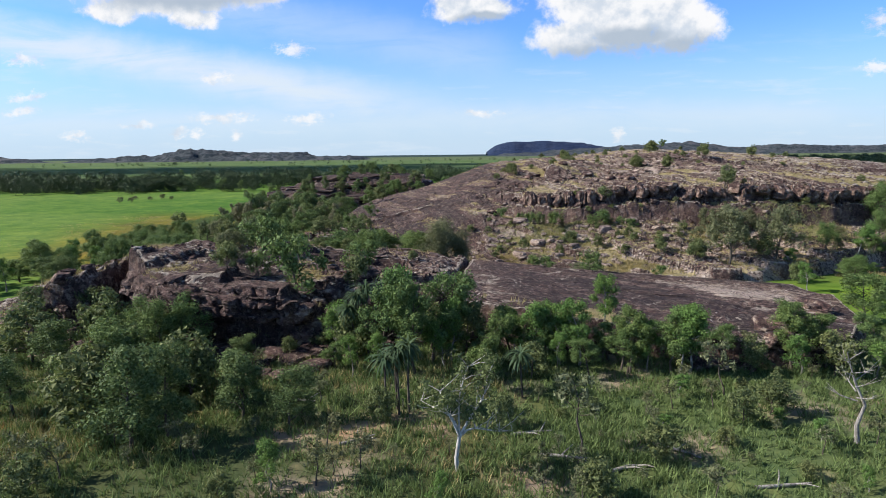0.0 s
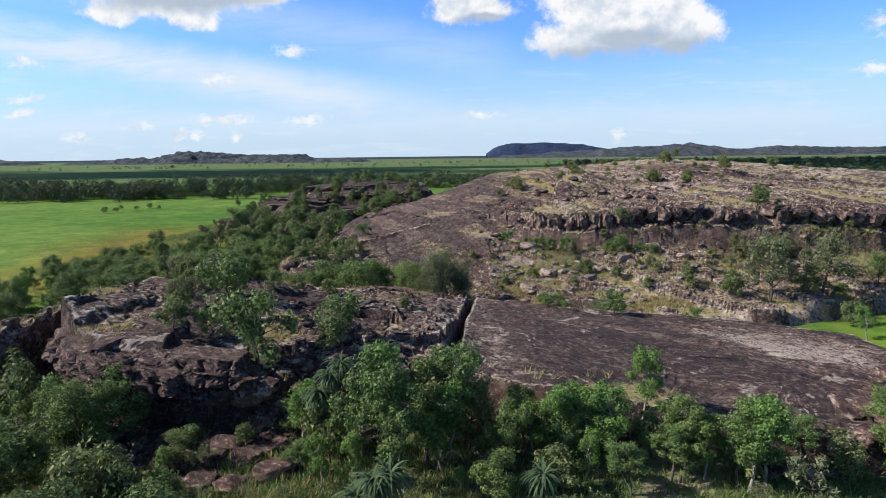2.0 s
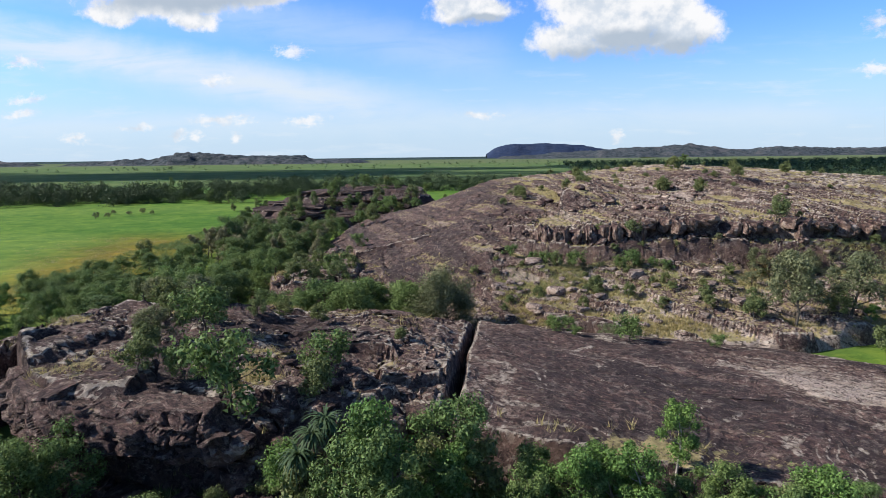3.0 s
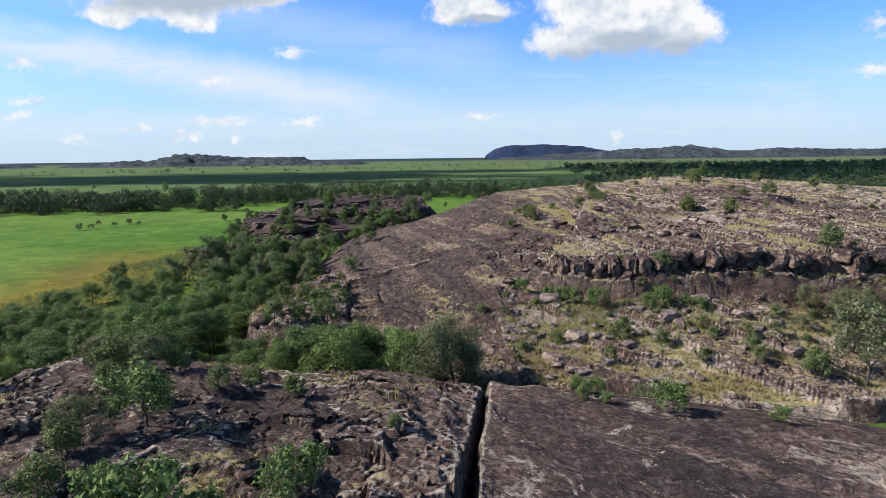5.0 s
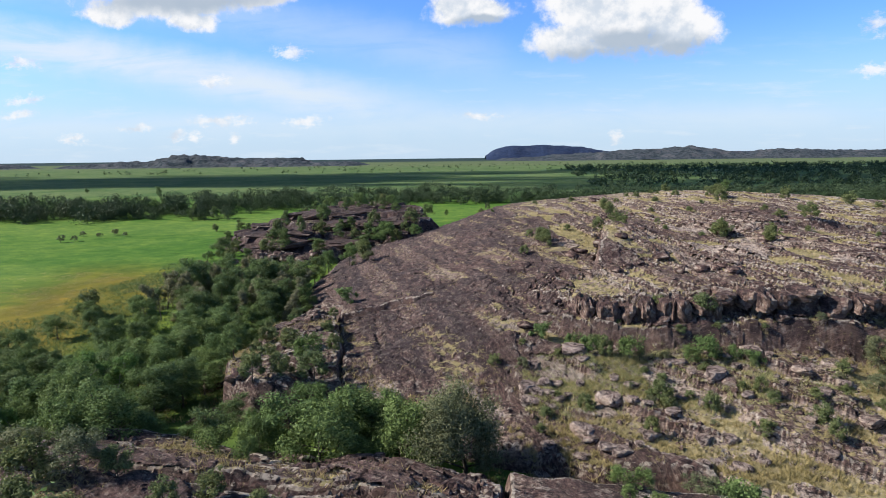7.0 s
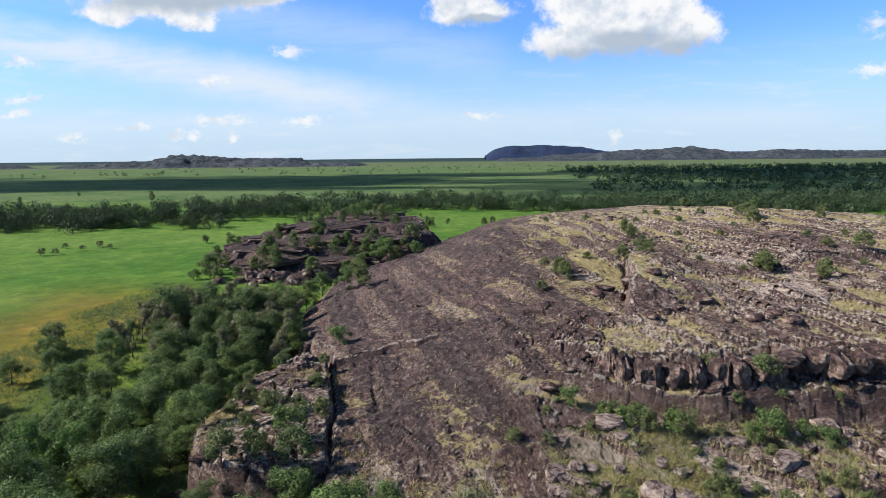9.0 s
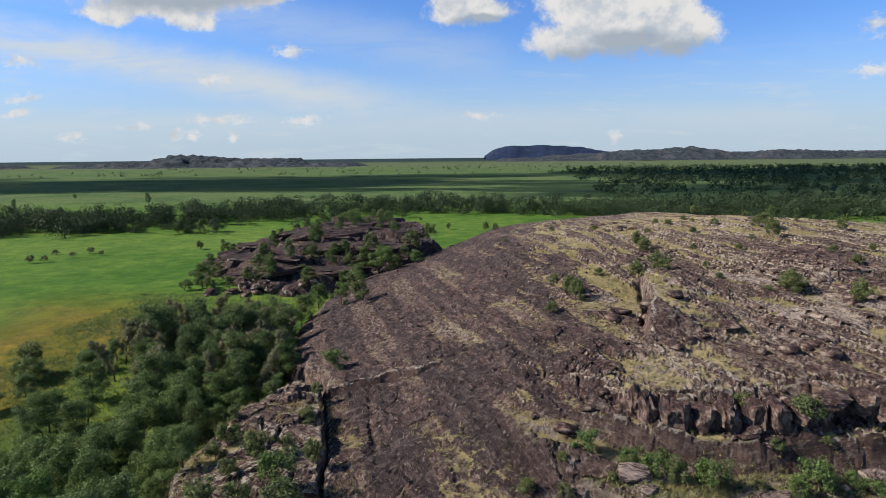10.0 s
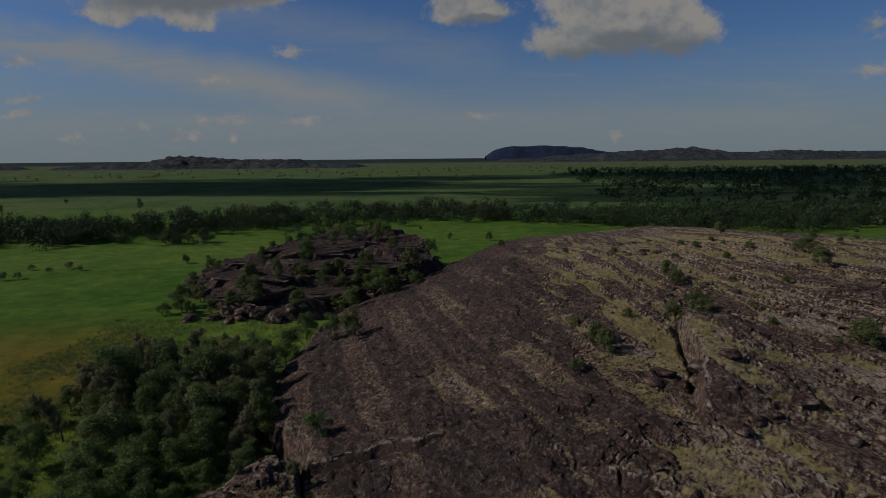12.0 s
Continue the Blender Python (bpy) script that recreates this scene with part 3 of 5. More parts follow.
def grid_faces(rows, cols):
    i = np.arange(rows * cols).reshape(rows, cols)
    return np.stack([i[:-1, :-1], i[:-1, 1:], i[1:, 1:], i[1:, :-1]], -1).reshape(-1, 4)


def widening(start, stop, step, far, ratio):
    """Even steps from start to stop, then ever longer ones out to far on both sides."""
    tail, v, s = [], 0.0, step
    while v < far:
        s *= ratio
        v += s
        tail.append(v)
    return np.concatenate([start - np.array(tail[::-1]), np.arange(start, stop, step), stop + np.array(tail)])


def lay_ground():
    xs, ys = widening(-75, 60, 0.8, 6500, 1.13), widening(-10, 200, 0.8, 6500, 1.13)
    x, y = np.meshgrid(xs, ys)
    z = ground_z(x, y)
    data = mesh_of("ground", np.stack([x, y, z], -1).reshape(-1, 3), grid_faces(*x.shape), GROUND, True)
    wob = fbm(x, y, 14, 4, 201)
    green = np.array([0.086, 0.172, 0.036])
    tint = np.ones(x.shape + (3,)) * green
    def lay(amount, colour):
        nonlocal tint
        a = np.clip(amount, 0, 1)[..., None]
        tint = tint * (1 - a) + np.array(colour) * a
    # lush and pale patches on the plain, its painted far haze, the rusty swamp margin, the wooded and sandy ground in
    # front
    lay(smooth(0.05, 0.3, fbm(x, y, 60, 4, 202)) * 0.5, (0.118, 0.200, 0.050))
    # distance haze painted into the plain's tint, in three steps outwards
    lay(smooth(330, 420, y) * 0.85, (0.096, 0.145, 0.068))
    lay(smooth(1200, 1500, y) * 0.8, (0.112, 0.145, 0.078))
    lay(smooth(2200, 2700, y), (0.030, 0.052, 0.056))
    margin = np.exp(-((x + 62 + 0.25 * (y - 110) + 8 * wob) / 15) ** 2) * smooth(170, 130, y) * smooth(70, 95, y)
    lay(margin * 1.3, (0.178, 0.152, 0.034))
    lay(np.exp(-(((x + 30) / 22) ** 2 + ((y - 152) / 12) ** 2)) * 1.3, (0.15, 0.24, 0.045))
    wood = smooth(-58, -45, x + 6 * wob) * smooth(150, 125, y + 10 * wob) * smooth(70, 55, x)
    lay(wood, (0.080, 0.135, 0.034))
    lay(np.exp(-(((x + 42) / 8) ** 2 + ((y - 113) / 8) ** 2)) * 1.3, (0.15, 0.215, 0.04))
    front = smooth(50, 44, y) * smooth(-30, 0, y + 60)
    lay(front, (0.068, 0.090, 0.042))
    lay(front * smooth(0, 14, x) * 0.7, (0.115, 0.165, 0.070))
    lay(front * smooth(0.13, 0.30, fbm(x, y, 4, 5, 203)) * smooth(-16, -6, x) * smooth(46, 40, y + 3 * wob), (0.29, 0.245, 0.185))
    lay(front * smooth(0.0, 0.3, fbm(x, y, 9, 4, 204)) * smooth(-10, -18, x), (0.16, 0.125, 0.050))
    lay(np.exp(-(((x - 41) / 7) ** 2 + ((y - 59) / 8) ** 2)) * 1.6, (0.12, 0.21, 0.030))
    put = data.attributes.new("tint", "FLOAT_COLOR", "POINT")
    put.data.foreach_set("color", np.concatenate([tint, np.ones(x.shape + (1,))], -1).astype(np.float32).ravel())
    return tagged(new("ground", data), "flat green flood plain and sandy woodland floor", "ground", kind="structure")


def set_bed(data, key=""):
    """Stores for each point how far it lies along and across the strike of the bedding."""
    co = np.empty(len(data.vertices) * 3, np.float32)
    data.vertices.foreach_get("co", co)
    x, y, z = co.reshape(-1, 3).T
    along, over = (0.8 * x - 0.6 * y, 0.6 * x + 0.8 * y) if key != "hill" else (y - 0.3 * x, dome_bed(x, y))
    if key == "hill":
        low = on_slope(x, y)
        along, over = along * (1 - low) + (0.8 * x - 0.6 * y) * low, over * (1 - low) + (0.6 * x + 0.8 * y) * low
    if key == "front_east":
        along, over = 1.9 * along + 2 * fbm(x, y, 6, 3, 91), over + 4.5 * fbm(x, y, 11, 3, 90) + 1.2 * fbm(x, y, 2.5, 3, 92)
    put = data.attributes.new("bed", "FLOAT_VECTOR", "POINT")
    put.data.foreach_set("vector", np.stack([along, over, z], -1).astype(np.float32).ravel())


def raise_rock(key, name, step, label):
    """One rock mass as a thing of its own, sunk a little into the ground."""
    outline, *rest = MASSES[key]
    xs, ys = [p[0] for p in outline], [p[1] for p in outline]
    xs, ys = np.arange(min(xs) - 5, max(xs) + 5, step), np.arange(min(ys) - 5, max(ys) + 5, step)
    if key == "hill":
        xs, ys = np.concatenate([np.arange(-35, 56, step), np.arange(56, 131, 0.8)]), np.concatenate([np.arange(66, 135, step), np.arange(135, 241, 0.6)])
    x, y = np.meshgrid(xs, ys)
    z = mass_z(x, y, outline, *rest)
    keep = z > ground_z(x, y) - 0.7
    faces = grid_faces(*x.shape)
    faces = faces[keep.ravel()[faces].any(1)]
    used = np.unique(faces)
    index = np.zeros(x.size, np.int64)
    index[used] = np.arange(len(used))
    data = mesh_of(name, np.stack([x, y, z], -1).reshape(-1, 3)[used], index[faces], ROCK)
    gy, gx = np.gradient(z, ys, xs)
    level = smooth(0.9, 0.3, np.hypot(gx, gy))
    growth = level * GROWTH[key](x, y, z)
    put = data.attributes.new("growth", "FLOAT", "POINT")
    put.data.foreach_set("value", growth.ravel()[used].astype(np.float32))
    blur = z.copy()
    for _ in range(3):
        blur[1:-1, 1:-1] = (blur[:-2, 1:-1] + blur[2:, 1:-1] + blur[1:-1, :-2] + blur[1:-1, 2:]) / 4
    worn = smooth(0.04, 0.16, (z - blur) * (0.24 / step) * {"front_east": 2.0, "front_west": 2.3, "far_west": 2.3, "middle_west": 1.8, "outcrop": 0.5}.get(key, 1.0)) * smooth(1.8, 0.8, np.hypot(gx, gy))
    if key == "front_east":
        worn = np.maximum(worn, 0.58 * sheet_rims(x, y))
    put = data.attributes.new("worn", "FLOAT", "POINT")
    put.data.foreach_set("value", worn.ravel()[used].astype(np.float32))
    stain = data.attributes.new("varnish", "FLOAT", "POINT")
    stain.data.foreach_set("value", np.broadcast_to(VARNISH[key](x, y) - (0.7 * BANDS(x, y, z) * smooth(14, 2, x) * smooth(190, 160, y) * smooth(78, 84, y) if key == "hill" else 0), x.shape).ravel()[used].astype(np.float32))
    set_bed(data, key)
    return tagged(new(name, data), label, "rock outcrop", "rock outcrops")


def BANDS(x, y, z):
    """Bedding that comes to the surface in curved bands round the dome: 1 on the grassy, broken beds, 0 on the hard dark ones."""
    u = dome_bed(x, y) + 3.0 * fbm(x, y, 18, 4, 53)
    broad = smooth(0.0, 0.55, np.sin(6.28 * u / 7.4 + 0.6)) * smooth(-0.32, 0.0, fbm(x * 1.5, y * 0.5, 14, 3, 56))
    return np.clip(0.78 * broad + 0.85 * smooth(0.58, 0.9, np.sin(6.28 * u / 2.4 + 2)) * smooth(-0.1, 0.15, fbm(x, y, 6, 3, 59)), 0, 1)


def hill_growth(x, y, z):
    """Dry grass on the hill: between the ribs, along the soft beds, and in the hollows of the slope."""
    rib, low = ribs(x, y), on_slope(x, y)
    bands = BANDS(x, y, z) * (0.45 + 0.55 * smooth(-14, 0, x)) * smooth(-26, -16, x) * smooth(170, 140, y) * smooth(80, 88, y)
    east = smooth(0, 12, x) * smooth(200, 160, y)
    tufty = 0.40 + 0.60 * smooth(-0.14, 0.10, fbm(x, y, 7, 4, 305))
    dome = 0.52 * bands * (1 - east) + (0.95 * (1 - rib) * tufty + 0.16) * east
    slope = 0.30 * smooth(12, 22, x) + (1 - 0.95 * rib) * (0.45 + 0.65 * smooth(-0.16, 0.12, fbm(x, y, 6, 4, 315)))
    foot = 0.38 * smooth(-0.02, 0.25, fbm(x, y, 4, 5, 314)) * smooth(-17, -13, x) * smooth(3, -2, x) * smooth(105, 99, y)
    return np.clip(0.06 + dome * (1 - low) + slope * low + foot, 0, 1)


def hill_varnish(x, y):
    """Dark crust on the hill: on the ribs, on the bare western flank and on the cliff's face."""
    rib, low = ribs(x, y), on_slope(x, y)
    west = smooth(14, 2, x) * smooth(80, 86, y)
    z = 0.36 + 0.25 * fbm(x, y, 16, 3, 312) + 1.0 * west * (1 - low) - (0.15 + 0.40 * smooth(8, 20, x)) * low + 0.20 * low * rib + (0.50 * rib - 0.10) * (1 - 0.7 * west) + 0.10 * low
    return z + 0.5 * smooth(1.8, 0.3, np.abs(y - bends(x, LEDGE, 1.0) - 0.6)) * smooth(4, 10, x)


GROWTH = {
    "front_west": lambda x, y, z: 0.10 + 0.45 * smooth(0.02, 0.28, fbm(x, y, 6, 4, 301) + 0.06 * smooth(-18, -10, x)),
    "far_west": lambda x, y, z: 0.05 + 0.6 * smooth(0.1, 0.35, fbm(x, y, 6, 4, 302)),
    "front_east": lambda x, y, z: 0.75 * smooth(0.2, 0.42, fbm(x * 0.6, y, 7, 4, 303)),
    "middle_west": lambda x, y, z: 0.22 + 0.6 * smooth(0.0, 0.3, fbm(x, y, 6, 4, 304)),
    "hill": hill_growth,
    "outcrop": lambda x, y, z: 0.1 + 0.3 * smooth(0.1, 0.4, fbm(x, y, 12, 3, 306)),
}

# how far the dark desert crust covers each mass
VARNISH = {
    "front_west": lambda x, y: 1.12 - 0.3 * smooth(-12, -4, x) * smooth(56, 48, y) + 0.12 * smooth(48, 56, y) - 0.25 * smooth(-16, -8, x) + 0.4 * fbm(x, y, 9, 4, 311), "far_west": lambda x, y: 0.7 + 0 * x,
    "front_east": lambda x, y: 1.28 + 0.6 * fbm(0.5 * x - 0.4 * y, 0.6 * x + 0.8 * y, 3, 3, 313) - 1.2 * smooth(9, 3, np.hypot(0.8 * (0.8 * (x - 25) - 0.6 * (y - 54.5)), 1.3 * (0.6 * (x - 25) + 0.8 * (y - 54.5))) + 4 * fbm(x, y, 5, 3, 315)) - 0.7 * smooth(1.4, 0.3, np.abs(0.6 * (x - 13) + 0.8 * (y - 56) + 2.5 * fbm(x, y, 8, 3, 316))) * smooth(8, 14, x) + 0.4 * smooth(5, 2, np.hypot(0.3 * (0.8 * (x - 16) - 0.6 * (y - 50)), 0.6 * (x - 16) + 0.8 * (y - 50))) - 0.35 * smooth(7, 2, x), "middle_west": lambda x, y: 0.6 + 0.5 * fbm(x, y, 6, 3, 318),
    "hill": hill_varnish, "outcrop": lambda x, y: 1.5 + 0.4 * fbm(x, y, 12, 3, 319),
}
lay_ground()
BLUFF = raise_rock("front_west", "rock_outcrop", 0.2, "dark overhanging sandstone bluff with ledges and broken blocks")
FAR_BLUFF = raise_rock("far_west", "rock_outcrop", 0.25, "dark tumbled sandstone bluff beside a narrow gap")
SLAB = raise_rock("front_east", "rock_outcrop", 0.12, "broad smooth sandstone slab with curved peeling sheets")
BLOCK = raise_rock("middle_west", "rock_outcrop", 0.22, "grassy sandstone block split off by a straight crack")
HILL_ROCK = raise_rock("hill", "rock_hill", 0.24, "wide banded sandstone dome with a low cliff and dry grass")
OUTCROP_ROCK = raise_rock("outcrop", "rock_outcrop", 0.55, "dark rounded sandstone outcrop standing in the green plain")


def far_hill(name, label, crest, depth, mat, seed, rough=1.0, step=9.0):
    """A distant hill: crest is (x, height) pairs, at y = depth[0] with half-width depth[1]."""
    mid, half = depth
    x, y = np.meshgrid(np.arange(crest[0][0], crest[-1][0] + step, step), np.arange(mid - half, mid + half + step, step))
    top = bends(x, crest, step * 1.5) * (1 + 0.28 * rough * fbm(x, y, half * 0.5, 5, seed))
    z = -2 + (top + 2) * smooth(1.0, 0.25, np.abs(y - mid) / half + 0.25 * fbm(x, y, half * 0.6, 4, seed + 1))
    z = ledges(z, 9.0, fbm(x, y, 300, 2, seed + 2), 0.6) + rough * (6 * fbm(x, y, 40, 3, seed + 3) + 3.5 * fbm(x, y, 15, 2, seed + 4)) * smooth(0, 8, z)
    return tagged(new(name, mesh_of(name, np.stack([x, y, z], -1).reshape(-1, 3), grid_faces(*x.shape), mat, True)), label, "hill", "hills on the horizon", "structure")


far_hill("backdrop_rocky_hill", "low rocky wooded hill far across the plain", [(-1160, 0), (-1100, 7), (-1040, 10), (-980, 14), (-900, 15), (-870, 16), (-850, 22), (-832, 21), (-812, 31), (-790, 29), (-772, 34), (-748, 28), (-725, 31), (-700, 23), (-680, 25), (-650, 16), (-620, 20), (-590, 15), (-560, 21), (-530, 15), (-500, 18), (-450, 10), (-380, 6), (-330, 7), (-290, 0)], (1650, 150), HAZY_HILLS, 401, 1.7, 5.0)
far_hill("backdrop_rocky_knoll", "small rocky hill far across the plain", [(-1700, 0), (-1600, 26), (-1450, 22), (-1320, 10), (-1250, 0)], (1650, 120), HAZY_HILLS, 421)
far_hill("backdrop_mesa", "flat-topped escarpment on the horizon, shade painted in as dark navy", [(60, 10), (75, 32), (100, 50), (150, 62), (182, 70), (350, 72), (500, 67), (585, 60), (660, 42), (760, 32), (1000, 30), (1195, 24), (1400, 30), (1600, 26), (1900, 20), (2200, 28), (3200, 24)], (3300, 260), SHADED_SCARP, 441, 0.35, 14.0)
far_hill("backdrop_stony_range", "low stony wooded range below the escarpment", [(80, 0), (133, 9), (300, 16), (450, 26), (560, 34), (640, 42), (700, 38), (760, 41), (850, 42), (945, 34), (1022, 20), (1100, 26), (1250, 32), (1400, 29), (1547, 25), (1800, 21), (2400, 24)], (2450, 260), HAZY_HILLS, 461, 1.7, 12.0)
# ---- trees ----
def part(name, data, parent, label=""):
    ob = new(name, data)
    ob.parent = parent
    return tagged(ob, label)


def tubes(paths, sides=6):
    """Tapered limbs: each path is a list of (point, radius)."""
    verts, faces = [], []
    for path in paths:
        first = len(verts)
        for k, (p, r) in enumerate(path):
            a = np.array(path[max(k - 1, 0)][0]), np.array(path[min(k + 1, len(path) - 1)][0])
            way = a[1] - a[0]
            way = way / (np.linalg.norm(way) + 1e-9)
            side = np.cross(way, (0.3, 0.9, 0.2))
            side /= np.linalg.norm(side) + 1e-9
            up = np.cross(way, side)
            for s in range(sides):
                w = 2 * math.pi * s / sides
                verts.append(np.array(p) + r * (math.cos(w) * side + math.sin(w) * up))
        for k in range(len(path) - 1):
            for s in range(sides):
                t = (s + 1) % sides
                faces.append((first + k * sides + s, first + k * sides + t, first + (k + 1) * sides + t, first + (k + 1) * sides + s))
    return np.array(verts), np.array(faces)


def leaves(rng, centres, radii, count, size, flat=0.95, long=1.7, droop=0.0):
    """Many small pointed leaves in clumps: three-cornered, each turned its own way."""
    pick = rng.integers(0, len(centres), count)
    off = rng.normal(size=(count, 3))
    off /= np.linalg.norm(off, axis=1)[:, None]
    off *= (rng.random(count) ** 0.45)[:, None] * radii[pick][:, None]
    off[:, 2] *= flat
    at = centres[pick] + off
    # leaves face outwards from their clump, each a little its own way
    out = off / (np.linalg.norm(off, axis=1)[:, None] + 1e-9) + rng.normal(size=(count, 3)) * 0.42 + (0, 0, 0.15 - droop)
    side = np.cross(out, rng.normal(size=(count, 3)))
    side /= np.linalg.norm(side, axis=1)[:, None] + 1e-9
    way = np.cross(side, out)
    way /= np.linalg.norm(way, axis=1)[:, None] + 1e-9
    s = (size * (0.6 + 0.8 * rng.random(count)))[:, None]
    a, b, c = at - side * s * 0.5, at + side * s * 0.5, at + way * s * long
    return np.stack([a, b, c], 1).reshape(-1, 3), np.arange(count * 3).reshape(-1, 3)


def limbs_of(rng, height, spread, clear, forks, thick, lean=0.12):
    """A stem with rising limbs all round it: paths for tubes(), and the twig ends where leaves grow."""
    paths, ends = [], []
    bend = rng.normal(size=2) * lean * height

    def stem(f):
        return np.array([bend[0] * f * f, bend[1] * f * f, height * 0.86 * f])

    paths.append([((0, 0, -0.3), thick * 1.3)] + [(tuple(stem(f) + np.append(rng.normal(size=2) * 0.02 * height, 0)), thick * (1.05 - 0.9 * f)) for f in (0.2, 0.45, 0.7, 1.0)])
    ends.append(stem(1.0))
    count = forks * 2
    for k in range(count):
        f = clear + (0.95 - clear) * ((k + rng.random()) / count) ** 0.8
        w = 2.4 * k + rng.normal() * 0.5
        reach = spread * (0.5 + 0.7 * rng.random()) * (1.15 - 0.75 * f)
        base, rise = stem(f), reach * (0.35 + 0.7 * rng.random())
        tip = base + (math.cos(w) * reach, math.sin(w) * reach, rise)
        mid = base * 0.5 + tip * 0.5 + (rng.normal() * 0.08, rng.normal() * 0.08, -0.12 * rise)
        r = thick * (0.55 - 0.35 * f)
        paths.append([(tuple(base), r), (tuple(mid), r * 0.6), (tuple(tip), r * 0.2)])
        ends += [tip, mid * 0.35 + tip * 0.65]
        for q in range(2):
            v = w + rng.normal() * 0.9
            twig = mid + np.array([math.cos(v), math.sin(v), 0.2 + 0.7 * rng.random()]) * reach * 0.5
            paths.append([(tuple(mid), r * 0.5), (tuple(twig), r * 0.15)])
            ends.append(twig)
    return paths, np.array(ends)


def make_tree(name, seed, height, spread, clear, forks, thick, count, size, leaf, bark, label, clump=0.5, crown_name="crown", category="tree"):
    rng = np.random.default_rng(seed)
    tree = new(name)
    tagged(tree, label, category)
    paths, ends = limbs_of(rng, height, spread, clear, forks, thick)
    v, f = tubes(paths, 5)
    part("trunk", mesh_of("trunk", v, f, bark, True), tree)
    if count:
        centres = ends[rng.random(len(ends)) < 0.75] if clear > 0.2 else ends
        centres = centres + rng.normal(size=centres.shape) * 0.12
        radii = clump * ((0.40 if clear > 0.2 else 0.52) + 0.64 * rng.random(len(centres)))
        v, f = leaves(rng, centres, radii, count, size)
        v[:, 2] = np.maximum(v[:, 2], 0.12)
        part(crown_name, mesh_of(crown_name, v, f, leaf), tree)
    return tree


def make_white_gum(x, y):
    """A pale gum that forks low into crooked bare limbs, with thin leaves at their ends."""
    rng = np.random.default_rng(90)
    tree = tagged(new("white_gum"), "gum tree with white forked limbs and thin leaves", "tree", "trees on the woodland floor")
    fork = np.array([0.1, 0.0, 1.75])
    paths, ends = [[((0, 0, -0.4), 0.12), ((-0.05, 0.05, 0.7), 0.10), (tuple(fork), 0.09)]], []
    for tip, bow, r in (((-1.7, 0.3, 3.5), 0.35, 0.075), ((-0.7, -0.5, 4.3), -0.2, 0.065), ((1.3, 0.4, 4.4), 0.3, 0.075), ((2.5, -0.2, 2.35), -0.25, 0.07), ((0.5, 0.9, 4.9), -0.2, 0.06)):
        tip, limb = np.array(tip), []
        for q in range(6):
            f = q / 5
            limb.append((tuple(fork + (tip - fork) * f + np.array([bow * math.sin(3 * f), 0.1 * math.sin(7 * f), 0.22 * math.sin(4.4 * f)])), r * (1 - 0.75 * f)))
        paths.append(limb)
        for q in (2, 3, 4, 5):
            base = np.array(limb[q][0])
            for _ in range(3):
                twig = base + rng.normal(size=3) * (0.45, 0.45, 0.25) + (0, 0, 0.45)
                paths.append([(tuple(base), 0.028), (tuple((base + twig) / 2 + rng.normal(size=3) * 0.06), 0.018), (tuple(twig), 0.008)])
                ends.append(twig)
    v, f = tubes(paths, 6)
    part("trunk", mesh_of("trunk", v, f, BARK_WHITE, True), tree)
    ends = np.array(ends)
    v, f = leaves(rng, ends, np.full(len(ends), 0.42), 3600, 0.075)
    part("crown", mesh_of("crown", v, f, LEAF_OLIVE), tree)
    tree.matrix_basis = pose(x, y, float(land_z(np.array([x]), np.array([y]))[0]))
    return tree


def make_palm(name, seed, height, label):
    """A slender stem with a drooping head of strap leaves."""
    rng = np.random.default_rng(seed)
    palm = tagged(new(name), label, "palm")
    v, f = tubes([[((0, 0, -0.2), 0.075), ((0.1, 0, height * 0.5), 0.06), ((0.15, 0.05, height), 0.055)]], 6)
    part("trunk", mesh_of("trunk", v, f, BARK, True), palm)
    verts, faces = [], []
    for k in range(120):
        w, tilt = rng.random() * 2 * math.pi, 1.1 - 1.7 * rng.random()
        p, way = np.array([0.15, 0.05, height]), np.array([math.cos(w) * math.cos(tilt), math.sin(w) * math.cos(tilt), math.sin(tilt)])
        side = np.array([-math.sin(w), math.cos(w), 0]) * 0.045
        first = len(verts)
        for q in range(6):
            wide = (0.5, 1.0, 1.0, 0.8, 0.5, 0.05)[q]
            verts += [p + side * wide, p - side * wide]
            p = p + way * (0.21 + 0.07 * math.sin(k * 7.3))
            way = way + (0, 0, -0.42)
            way = way / np.linalg.norm(way)
        faces += [(first + 2 * q, first + 2 * q + 1, first + 2 * q + 3, first + 2 * q + 2) for q in range(5)]
    part("crown", mesh_of("crown", verts, faces, LEAF_PALM), palm)
    return palm
FRONT_ROW = {
    "young": [(-8.9, 40.6, 4.6), (-3.4, 38, 7.1), (-0.3, 38.9, 4.9), (5.5, 39.5, 4.7), (7.2, 39, 4.7), (8.4, 38.8, 5), (10.4, 41, 4.7), (12.6, 37.7, 4), (15, 36.8, 5)],
    "gum": [(-5.1, 38.5, 7.1), (-1.7, 38.4, 6.6), (1.8, 38.4, 4.2), (3.7, 39.7, 4.3), (11.4, 37.4, 4.6), (14, 37, 4.7), (22.2, 38.1, 4.4), (-2.6, 36.4, 5.7), (10.5, 39.6, 3.3)],
    "shrub": [(19.1, 37.4, 2.3), (-9.9, 41.3, 1.6)],
}
